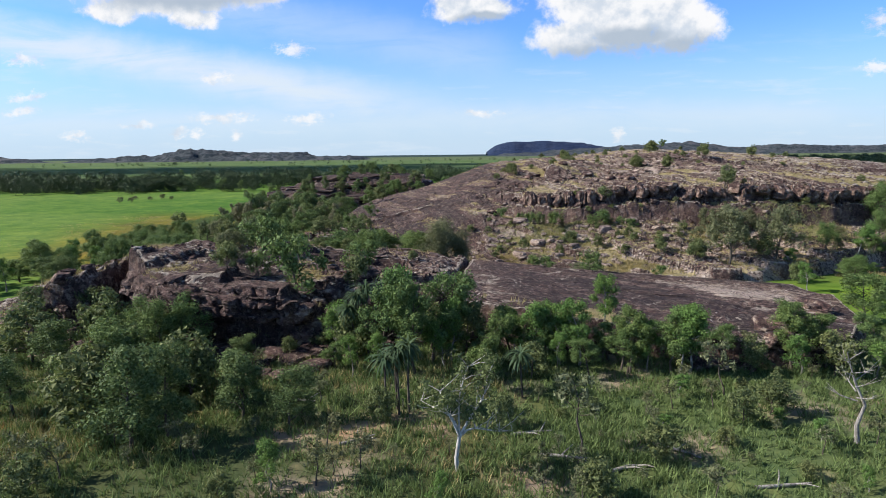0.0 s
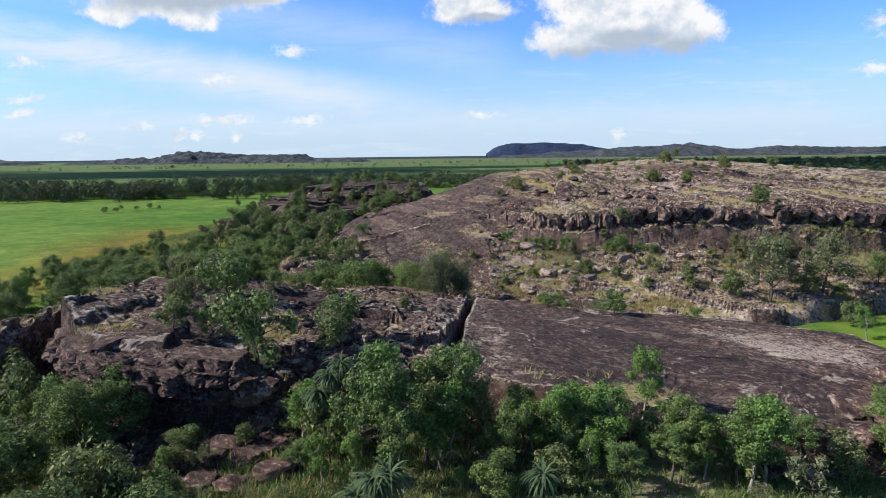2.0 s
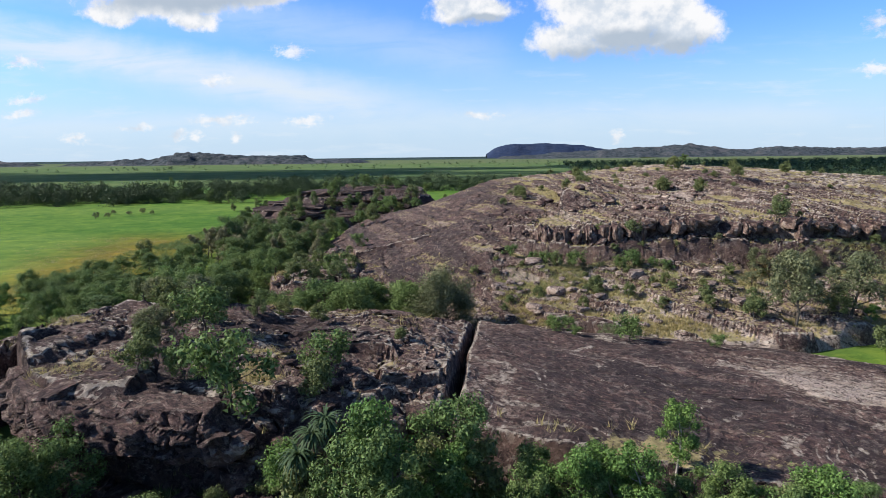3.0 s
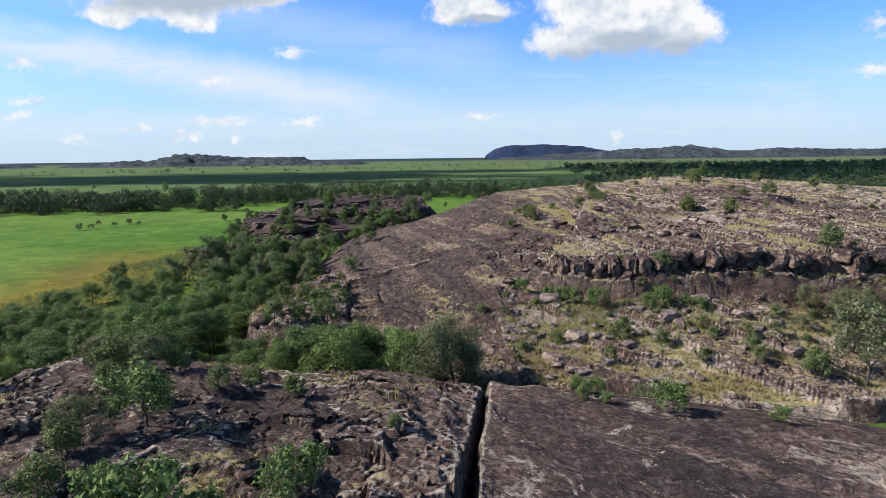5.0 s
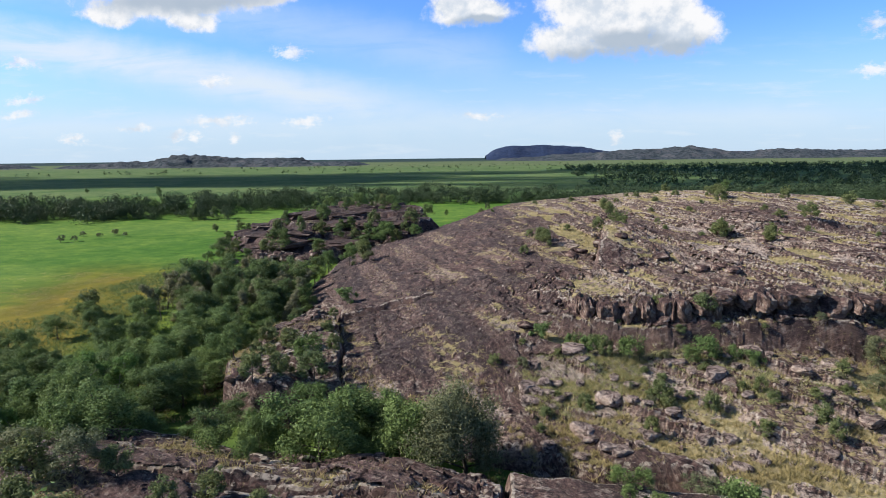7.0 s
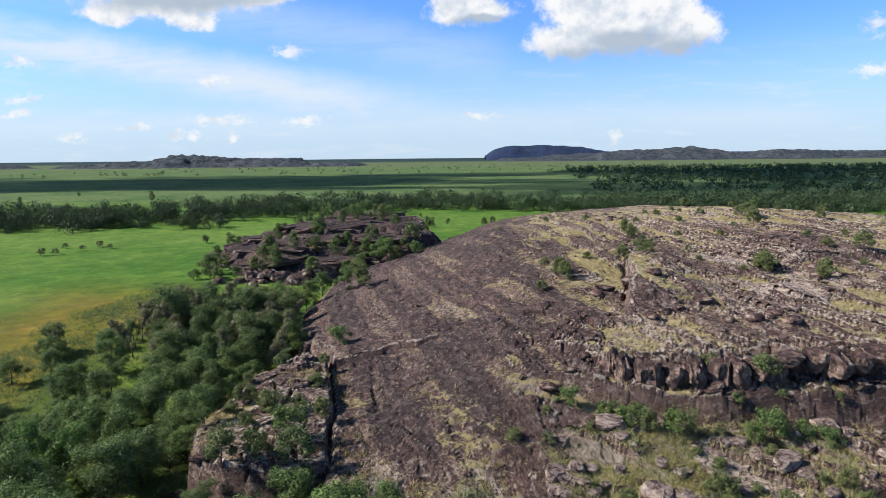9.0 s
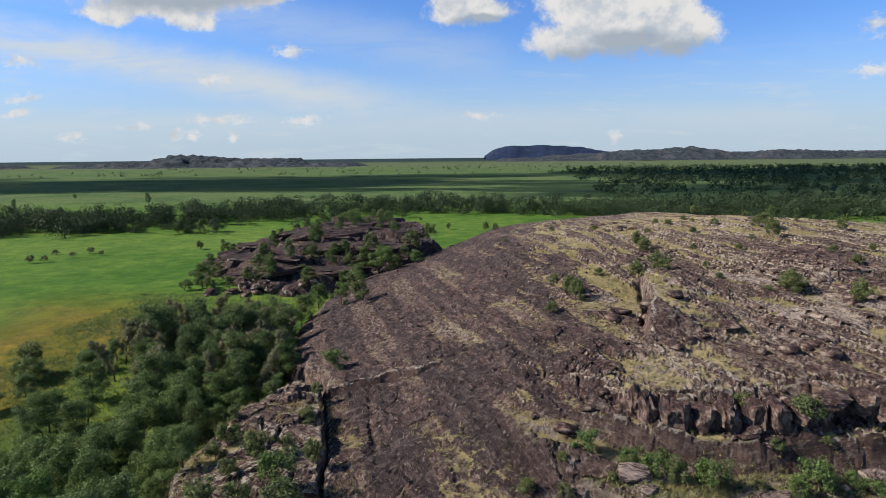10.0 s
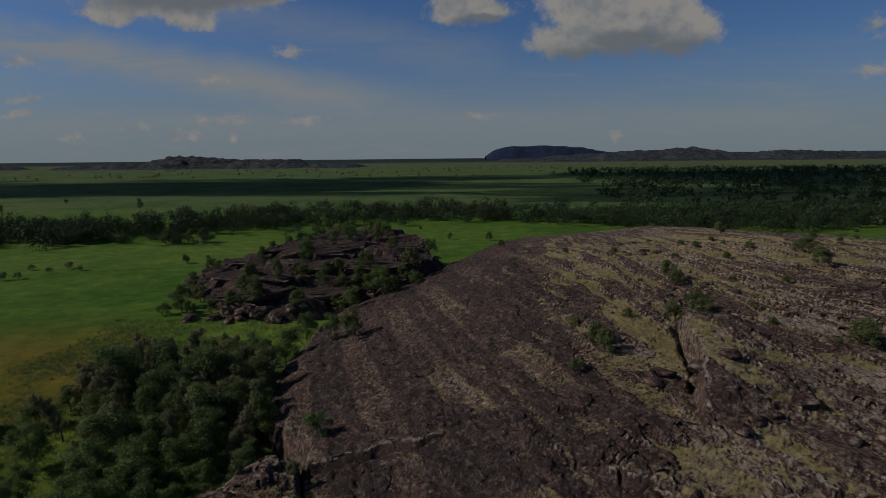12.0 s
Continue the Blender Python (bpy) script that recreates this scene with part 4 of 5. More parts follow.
BLUFF_BUSHES = {
    "green": [(-18.2, 52.9, 3.4), (-16.4, 46.2, 2.0), (-12.3, 43.4, 4.4), (-8.0, 46.5, 2.6)],
    "leafy": [(-19.4, 40.4, 4.2), (-17.4, 33.4, 3), (-12.6, 32.8, 2.8), (-21.5, 32.7, 4.5)],
    "shrub": [(-7.8, 44.3, 2.4), (-25.6, 41.5, 4.4), (-20.3, 49.6, 1.9), (-11.7, 58.7, 1.6), (-16.5, 58.5, 1.6), (-20.4, 49.3, 1.7), (-31.5, 46.9, 2.1), (-12, 40.2, 1.5), (-4.6, 54.7, 1)],
    "grey": [(-20.5, 50.7, 2.6)],
}
FOREGROUND = {
    "bare": [(6.4, 26.6, 4.3), (15.8, 33.4, 3.7), (-17.3, 23.5, 2.3), (-13.2, 26.3, 2), (-5.7, 23.5, 2.5), (-3.9, 24.5, 2.3), (4.6, 24.8, 1.7), (-19.6, 23.7, 2.1), (19.4, 38.6, 2.7), (10.7, 29.4, 1.3)],
    "dead": [(20.1, 28.1, 5.5)],
    "young": [(14.2, 36.5, 4.9), (-7.5, 22.9, 2.3), (-0.3, 22.1, 1.6), (18.3, 27.9, 1.6)],
    "dark": [(-11.6, 30.1, 4.3), (-15.6, 26.1, 5.8), (-14.4, 27.4, 5.2), (-27.1, 36, 4.3), (-34.3, 43.8, 4.6), (-8.6, 28.8, 3.7)],
    "shrub": [(6.5, 23, 1.9), (17.3, 31.1, 2.2), (-7.6, 39.5, 2.6), (2.5, 29.3, 1.9)],
    "gum": [(1.9, 33.4, 4), (10.9, 37.6, 3.3), (22.2, 38.7, 3.2), (24.1, 38.6, 3.3), (-24.5, 38.7, 3.9)],
}
EAST_HOLLOW = {
    "young": [(36.4, 62.6, 3.5), (38.8, 71.4, 2.4), (48.7, 74.8, 4)],
    "leafy": [(51.9, 76.6, 5.1), (33.2, 48.8, 4.2), (58, 85, 6.1), (43.8, 67.3, 3.2), (44.5, 74.1, 3.4)],
    "grey": [(31.2, 70.1, 6.9), (37.4, 72.1, 6.5), (33, 74.4, 4.3)],
    "shrub": [(28.2, 71.7, 2.2), (35.6, 71, 2.4), (27.4, 70.4, 2.4)],
}
CLIFF_BUSHES = {
    "green": [(7.9, 65.2, 1.0), (14.1, 64, 2.2), (19.3, 83.4, 2.3), (12.6, 83.8, 2.1), (9.2, 84.9, 1.8), (5.1, 87.0, 1.6), (21, 62.9, 1.1), (9.5, 65.2, 0.9), (17.6, 82.6, 1.5), (7.7, 86.0, 1.5), (21.6, 83.6, 1.5)],
    "shrub": [(13.6, 78.6, 1.7), (16.2, 88.0, 1.9), (20.2, 86.4, 2.2), (21.5, 78.3, 1.4), (24.5, 75.3, 1.8)],
    "grey": [(33.3, 82.4, 3.3), (35.9, 81.4, 3.6), (38.2, 81.6, 3.4)],
}
DOME_SHRUBS = {
    "shrub": [(8, 112.6, 2.2), (19.4, 120, 2.5), (20.7, 131.5, 2.6), (30.5, 109.8, 2.1), (34.3, 104.4, 2.1), (36.9, 86.8, 3), (43.1, 112.5, 2.1), (39.6, 132.5, 2.5), (54.3, 141, 2.3), (62.6, 136.1, 2.3), (41.1, 140.8, 1.9), (20.4, 128.7, 2), (20.1, 118.5, 2.2), (8.1, 110.2, 2.3), (30.2, 108.1, 2.3), (42.6, 170.3, 2.3), (41.9, 139.6, 2.4), (16.8, 117.2, 2.1), (34, 104, 1.7)],
    "gum": [(46, 147, 2.6)],
}
VALLEY = {
    "shrub": [(-58.4, 114.9, 4), (-20.2, 135.7, 3.6), (-15.2, 87.7, 1.8), (-22.1, 90.3, 1.5)],
    "leafy": [(-45.9, 107.6, 4.6), (-25.9, 114.6, 5.1), (-45.4, 100.2, 4.2), (-37, 104.1, 4.8), (-36.3, 95, 3.7), (-25.3, 88, 3.5), (-30.7, 148, 4.7), (-24.2, 137.6, 3.7)],
    "dark": [(-51.1, 120.7, 3.6), (-49.9, 125.2, 5.5), (-44.2, 123.4, 8.4), (-40.2, 123.2, 8.6), (-35.6, 121.6, 8.7), (-32.7, 123.7, 7.5), (-29.3, 122.8, 6.9), (-38.1, 115.8, 6.3), (-31.2, 114.5, 6.8)],
    "green": [(-18, 107.7, 2.2)],
}
OUTCROP_BUSHES = {
    "dark": [(-45, 163.5, 6.1), (-42.5, 170.8, 5.1), (-36.1, 190.4, 4.3), (-24.8, 154.3, 3.8), (-36.3, 161.4, 4.1), (-41.4, 189.6, 3.6)],
    "leafy": [(-22.4, 172.9, 4.4), (-13.8, 189, 4.2)],
    "shrub": [(-47.9, 161.8, 3.7), (-84.2, 216.3, 2.6)],
}
PLAIN_BUSHES = {
    "dark": [(-110, 253.3, 6), (-103.6, 257.4, 5.1), (-97, 256.8, 4.5), (-193.2, 382.8, 7.6), (-258.1, 361.2, 5.6), (-7.2, 313.8, 3.7), (-12.5, 262.5, 3), (-274.9, 436.6, 3.3), (-24.7, 288, 1.9)],
    "shrub": [(1.3, 259.9, 2.9), (2.2, 184.4, 1.6)],
    "grey": [(-121.6, 206.3, 1.6), (-112.8, 207.8, 2.0), (-119.7, 193.4, 2.2), (-114, 202.5, 1.5), (-116.5, 195.0, 1.9), (-108.0, 205.5, 1.4)],
}

# ---- planting ----
KINDS = {
    "gum": [("gum_tree", k, 6.0, 1.45 + 0.3 * (k % 2), 0.28, 7, 0.11, 7800, 0.078, LEAF, BARK, "small green gum tree with a broken rounded crown", 0.66) for k in range(1, 5)],
    "leafy": [("gum_tree", 10 + k, 5.5, 2.0, 0.10, 7, 0.10, 8600, 0.086, LEAF, BARK, "leafy green tree with foliage down to the ground", 0.78) for k in range(3)],
    "young": [("gum_sapling", 20 + k, 5.0, 1.1, 0.28, 6, 0.085, 5200, 0.072, LEAF_BRIGHT, BARK_PALE, "fresh green sapling with a pale stem", 0.55) for k in range(3)],
    "dark": [("paperbark_tree", 30 + k, 7.0, 1.6, 0.10, 7, 0.10, 7400, 0.092, LEAF_DARK, BARK, "tall dark green tree in dense growth", 0.82) for k in range(4)],
    "tall": [("paperbark_tree", 100 + k, 7.0, 0.85, 0.18, 7, 0.09, 3000, 0.11, LEAF_BROWN, BARK, "slender tall tree with a brownish grey crown", 0.5) for k in range(3)],
    "grey": [("grey_tree", 40 + k, 5.5, 2.6, 0.12, 7, 0.13, 6500, 0.10, LEAF_GREY, BARK, "spreading grey-green tree beside bare rock", 0.75) for k in range(2)],
    "shade": [("grey_tree", 44, 7.0, 3.0, 0.10, 9, 0.16, 36000, 0.08, LEAF_GREY, BARK, "broad rounded grey-green tree beside the crack", 1.2)],
    "shrub": [("shrub", 50 + k, 2.2, 1.0, 0.05, 5, 0.05, 2300, 0.085, LEAF_OLIVE, BARK, "low rounded grey-green shrub among rocks", 0.42, "crown", "shrub") for k in range(4)],
    "green": [("shrub", 60 + k, 2.2, 1.15, 0.05, 5, 0.05, 1900, 0.09, LEAF, BARK, "leafy green bush at the foot of the rock", 0.48, "crown", "shrub") for k in range(3)],
    "bare": [("thin_tree", 70 + k, 4.0, 1.1, 0.45, 5, 0.06, 600, 0.10, LEAF_GREY, BARK, "thin half-bare tree with few grey leaves", 0.40) for k in range(4)],
    "dead": [("dead_tree", 80 + k, 5.5, 1.8, 0.40, 5, 0.12, 120, 0.12, LEAF_GREY, BARK_PALE, "pale dead tree with bare forked limbs", 0.40) for k in range(2)],
}
FIRST = {}
luck = random.Random(5)


def plant(kind, x, y, height, group):
    """One plant of a kind, standing on whatever ground or rock is there."""
    k = luck.randrange(len(KINDS[kind]))
    spec = KINDS[kind][k]
    scale = height / (spec[2] * 0.98)
    z = float(land_z(np.array([x]), np.array([y]))[0]) - 0.05
    turn, wide = luck.random() * 6.28, scale * ((1.0 + 0.4 * luck.random()) if kind in ("leafy", "dark") else (0.9 + 0.3 * luck.random())) * (1.25 if height < 0.6 * spec[2] else 1.0)
    m = Matrix.LocRotScale((x, y, z), Euler((0.06 * luck.gauss(0, 1), 0.06 * luck.gauss(0, 1), turn)), None)
    if (kind, k) not in FIRST:
        FIRST[kind, k] = make_tree(*spec)
        ob = FIRST[kind, k]
        ob.matrix_basis = m
    else:
        ob = copy_thing(FIRST[kind, k], m)
    ob.scale = (wide, wide, scale)
    return tagged(ob, group=group)


def grove(area, tries, chance, kinds, low, high, gap, group):
    """Plants scattered over area (x0, y0, x1, y1) where chance(x, y) allows, no nearer to one another than gap."""
    stood = []
    for _ in range(tries):
        x, y = luck.uniform(area[0], area[2]), luck.uniform(area[1], area[3])
        if luck.random() > chance(x, y) or any((x - a) ** 2 + (y - b) ** 2 < gap * gap for a, b in stood):
            continue
        stood.append((x, y))
        plant(luck.choice(kinds), x, y, luck.uniform(low, high), group)


for spot, group in ((FRONT_ROW, "trees below the slab"), (BLUFF_BUSHES, "bushes on the bluff"), (FOREGROUND, "trees on the woodland floor"), (EAST_HOLLOW, "trees in the hollow"),
                    (CLIFF_BUSHES, "bushes along the cliff"), (DOME_SHRUBS, "shrubs on the dome"), (VALLEY, "trees in the valley"), (OUTCROP_BUSHES, "bushes on the far outcrop"), (PLAIN_BUSHES, "bushes on the plain")):
    for kind, rows in spot.items():
        for x, y, height in rows:
            plant(kind, x, y, height, group)
for kind, x, y, height in (("leafy", -15.4, 79.0, 4.2), ("leafy", -12.8, 77.6, 4.0), ("leafy", -10.6, 77.2, 4.4), ("shrub", -18.6, 81.6, 2.4), ("shrub", -15.4, 81.4, 2.6), ("shrub", -20.6, 80.6, 2.6),
                           ("shrub", -22.7, 90.2, 2.0), ("shrub", -19.6, 88.0, 2.2), ("green", -17.0, 84.6, 2.6), ("green", -19.0, 69.4, 1.8), ("green", -16.0, 67.6, 1.6), ("shrub", -24.8, 60.6, 2.4),
                           ("grey", -22.8, 61.4, 2.8), ("grey", -26.0, 61.6, 2.6), ("shrub", -20.4, 61.0, 1.8), ("shrub", -28.2, 62.6, 2.2), ("shrub", -23.0, 57.4, 2.0), ("shrub", -20.4, 56.4, 1.8), ("shrub", -15.0, 60.4, 1.6),
                           ("leafy", -57.7, 113.4, 3.0), ("leafy", -56.4, 113.0, 2.6), ("leafy", -51.6, 116.6, 3.0), ("leafy", -52.6, 117.4, 2.6), ("leafy", -7.6, 77.4, 3.2), ("leafy", -20.6, 38.6, 4.6), ("leafy", -22.2, 39.4, 3.8), ("shrub", -18.6, 45.4, 2.2),
                           ("green", 7.9, 67.6, 1.3), ("green", 9.4, 67.4, 1.2), ("grey", 13.4, 68.4, 2.4), ("green", 15.2, 68.2, 2.2), ("shrub", 10.6, 84.2, 1.8), ("shrub", 17.2, 77.0, 1.6), ("shrub", 14.3, 78.4, 1.5)):
    plant(kind, x, y, height, "bushes between the rocks")
for kind, x, y, height in (("grey", 31.0, 79.0, 1.6), ("shrub", 24.0, 72.6, 1.4), ("shrub", 20.0, 74.0, 1.2), ("green", 23.0, 82.8, 1.4), ("shrub", 29.4, 81.0, 1.4), ("shrub", 12.0, 74.6, 1.4), ("shrub", 7.6, 78.0, 1.4)):
    plant(kind, x, y, height, "bushes between the rocks")
shade_tree = plant("shade", -1.9, 72.0, 7.6, "trees in the valley")
shade_tree.scale = (1.12, 1.12, 1.0)
shade_tree.location.z = 0.0
make_white_gum(0.5, 24.9)


def off_rock(x, y, margin=0.3):
    return all(float(inside(np.array([x]), np.array([y]), MASSES[k][0])[0]) < -margin for k in MASSES)


grove((-42, 70, -6, 84), 420, lambda x, y: off_rock(x, y) * (0.08 if x > -28 and y > 75 else 1.0), ["leafy", "leafy", "dark", "young"], 2.2, 6.2, 2.0, "trees in the valley")
grove((-60, 84, -24, 108), 700, lambda x, y: off_rock(x, y) * ((0.25 if x > -29 else 0.8) if x > -37 or y < 94 else 0.04), ["leafy", "dark", "leafy", "leafy"], 1.6, 5.2, 2.2, "trees in the valley")
grove((-50, 108, -26, 136), 600, lambda x, y: off_rock(x, y) * (0.9 if y > 118 or x > -35 else 0.12), ["tall", "tall", "dark", "tall"], 4.6, 7.0, 1.6, "trees in the valley")
grove((-62, 62, -32, 84), 240, lambda x, y: off_rock(x, y) * 0.8, ["leafy", "dark", "young"], 3.0, 5.0, 2.6, "trees in the valley")
grove((-45, 24, -14, 38), 90, lambda x, y: off_rock(x, y) * 0.4, ["gum", "dark", "shrub", "bare"], 2.0, 4.2, 2.2, "trees on the woodland floor")
grove((-22, 17, 36, 38), 420, lambda x, y: 0.0 if -5 < x < 3.5 and y < 25.8 else 0.7, ["bare", "bare", "shrub", "young", "bare"], 0.5, 1.9, 1.5, "trees on the woodland floor")
grove((-10, 36, 32, 42), 60, lambda x, y: off_rock(x, y) * 0.8, ["gum", "young", "shrub"], 2.2, 4.2, 1.6, "trees below the slab")
grove((34, 62, 75, 82), 60, lambda x, y: off_rock(x, y, -3.0) * 0.5, ["leafy", "grey", "shrub"], 1.2, 3.0, 2.8, "trees in the hollow")
grove((0, 75, 50, 87), 200, lambda x, y: 0.35, ["shrub", "grey", "shrub"], 0.5, 1.1, 1.6, "bushes along the cliff")
grove((0, 95, 90, 160), 70, lambda x, y: 0.5, ["shrub"], 0.6, 1.2, 3.5, "shrubs on the dome")
grove((-66, 162, -14, 230), 260, lambda x, y: 0.9 if y < 177 else 0.07, ["dark", "shrub", "dark", "leafy"], 2.4, 5.0, 2.6, "bushes on the far outcrop")
grove((-27, 82, -16, 102), 26, lambda x, y: 0.6, ["shrub"], 0.7, 1.6, 2.0, "bushes on the bluff")
for x, y, height in ((-6.9, 39.6, 4.6), (-7.5, 38.8, 4.0), (-6.4, 40.2, 5.0), (-2.9, 30.6, 3.8), (-3.5, 30.2, 3.4), (-2.4, 30.9, 3.9), (-3.1, 31.3, 3.2), (4.1, 33.2, 2.6)):
    palm = make_palm("fan_palm", int(abs(x) * 10 + height * 100), height, "slender palm with a drooping grey-green head")
    palm.matrix_basis = pose(x, y, float(land_z(np.array([x]), np.array([y]))[0]), 0, 0, x * 40)
    tagged(palm, group="palms below the slab")


def far_wood(name, label, spots, seed, leaf, low=5.0, high=9.0, each=60, size=1.1):
    """Distant trees, too many to count: clumps of leaves on short stems, in one mesh."""
    rng = np.random.default_rng(seed)
    verts, faces, base = [], [], 0
    for x, y in spots:
        h = rng.uniform(low, high)
        n = rng.integers(5, 9)
        centres = np.stack([rng.normal(size=n) * h * 0.20, rng.normal(size=n) * h * 0.20, h * rng.uniform(0.10, 0.74, n)], -1)
        v, f = leaves(rng, centres, np.full(n, h * 0.26), each, size * h / 7, 0.8, 1.1)
        v[:, 2] = np.maximum(v[:, 2], 0.0)
        verts.append(v + (x, y, float(ground_z(np.array([x]), np.array([y]))[0])))
        faces.append(f + base)
        base += len(v)
    return tagged(new(name, mesh_of(name, np.concatenate(verts), np.concatenate(faces), leaf)), label, "woodland", kind="stuff")


BELT = [(-420, 235), (-250, 250), (-154, 262), (-117, 284), (-69, 318), (-20, 330), (13, 328), (64, 304), (120, 300), (220, 320)]
rng = np.random.default_rng(77)
spots = []
for k in range(1250):
    x = rng.uniform(-420, 220)
    y = float(np.interp(x, [p[0] for p in BELT], [p[1] for p in BELT])) + rng.normal() * 11 + (rng.random() < 0.25) * rng.uniform(0, 30)
    spots.append((x, y))
spots = [(x, y) for x, y in spots if fbm(x, y * 2, 30, 3, 520) > -0.16]
far_wood("woodland_belt", "dark green belt of trees across the flood plain", spots, 501, LEAF_FAR, 4.0, 11.5, 460, 0.32)
spots = [(cx + rng.normal() * wide, 257 + rng.normal() * 4) for cx, wide, many in ((-142, 9, 42), (-109, 3, 9), (-96, 2, 5), (-60, 4, 5), (-175, 6, 6)) for _ in range(many)]
far_wood("tree_clumps", "dark green clumps of trees before the woodland belt", spots, 504, LEAF_FAR, 3.5, 7.5, 700, 0.27)
spots = [(rng.uniform(60, 900), rng.uniform(290, 1150)) for _ in range(2600)]
spots = [(x, y) for x, y in spots if x > 60 + (y - 290) * 0.12]
far_wood("dark_woodland", "dense dark woodland on the plain behind the hill", spots, 502, LEAF_FAR, 5.0, 9.0, 45, 1.1)
spots = [(rng.uniform(-700, 500), rng.choice([900, 1050, 1250, 1450]) + rng.normal() * 25) for _ in range(170)]
far_wood("scattered_far_trees", "scattered dark trees far out on the plain", spots, 503, LEAF_FAR, 4.0, 7.0, 110, 0.62)


# ---- grass ----
def tufts(name, label, spots, seed, low, high, blades, wide, mat):
    """Grass clumps: thin leaning blades in one mesh."""
    rng = np.random.default_rng(seed)
    x, y, z = spots
    at = np.repeat(np.stack([x, y, z], -1), blades, 0)
    count = len(at)
    at[:, :2] += rng.normal(size=(count, 2)) * wide * 0.5
    tip = np.concatenate([rng.normal(size=(count, 2)) * wide, rng.uniform(low, high, (count, 1))], 1)
    w = rng.random(count) * 6.28
    side = np.stack([np.cos(w), np.sin(w), np.zeros(count)], -1) * (high * 0.05)
    verts = np.stack([at - side, at + side, at + tip], 1).reshape(-1, 3)
    verts[:, 2] -= 0.03
    return tagged(new(name, mesh_of(name, verts, np.arange(count * 3).reshape(-1, 3), mat)), label, "grass", kind="stuff")


def sow(area, count, chance, seed):
    rng = np.random.default_rng(seed)
    x, y = rng.uniform(area[0], area[2], count), rng.uniform(area[1], area[3], count)
    keep = rng.random(count) < chance(x, y)
    x, y = x[keep], y[keep]
    return x, y, land_z(x, y)


tufts("woodland_grass", "green grass on the sandy woodland floor", sow((-45, 10, 40, 45), 36000, lambda x, y: smooth(10, 21, y) * smooth(-45, -36, x) * smooth(40, 31, x) * (0.45 + 0.6 * smooth(0.25, -0.2, fbm(x, y, 7, 4, 203))) * (land_z(x, y) < 2.0), 601), 601, 0.15, 0.6, 9, 0.24, BLADE)
tufts("straw_grass", "straw-coloured dry grass on the woodland floor", sow((-45, 14, 30, 45), 9000, lambda x, y: 0.5 * smooth(0.0, 0.3, fbm(x, y, 9, 4, 204)) + 0.6 * smooth(-12, -20, x) * smooth(-0.1, 0.2, fbm(x, y, 9, 4, 204)), 602), 602, 0.2, 0.65, 9, 0.22, DRY)
tufts("hill_grass", "dry yellow grass tufts between the rocks", sow((-25, 72, 70, 150), 60000, lambda x, y: np.clip(GROWTH["hill"](x, y, 0) - 0.25, 0, 1) * 0.9 + 0.5 * smooth(88, 82, y) * smooth(-0.1, 0.2, fbm(x, y, 5, 3, 307)) * smooth(-4, 4, x), 603), 603, 0.10, 0.38, 7, 0.20, DRY)
tufts("valley_grass", "rank green grass between the valley trees", sow((-70, 72, -22, 160), 26000, lambda x, y: smooth(-0.25, 0.25, fbm(x, y, 8, 4, 308)) * (land_z(x, y) < 1.2), 607), 607, 0.15, 0.55, 6, 0.30, BLADE)
tufts("margin_grass", "rusty dry grass on the edge of the swamp", sow((-95, 85, -50, 150), 22000, lambda x, y: np.exp(-((x + 66 + 0.25 * (y - 110)) / 14) ** 2) * smooth(-0.1, 0.2, fbm(x, y, 6, 3, 309)), 608), 608, 0.08, 0.3, 5, 0.35, DRY)
tufts("slope_grass", "green grass in the hollow below the cliff", sow((3, 72, 50, 85), 22000, lambda x, y: smooth(-0.15, 0.2, fbm(x, y, 6, 4, 310)) * smooth(76, 80, y), 609), 609, 0.12, 0.42, 7, 0.24, BLADE_PALE)
tufts("ledge_grass", "dry grass in the hollows of the bluffs", sow((-45, 42, 34, 104), 26000, lambda x, y: (x < -1) * smooth(0.06, 0.30, fbm(x, y, 6, 4, 301)), 604), 604, 0.15, 0.5, 7, 0.22, DRY)
tufts("slope_clumps", "clumps of pale straw grass between the beds of the rocky slope", sow((-2, 69, 50, 84), 9000, lambda x, y: (1 - ribs(x, y)) * (0.15 + 0.8 * smooth(-0.05, 0.2, fbm(x, y, 5, 4, 317))), 610), 610, 0.18, 0.5, 16, 0.22, DRY)

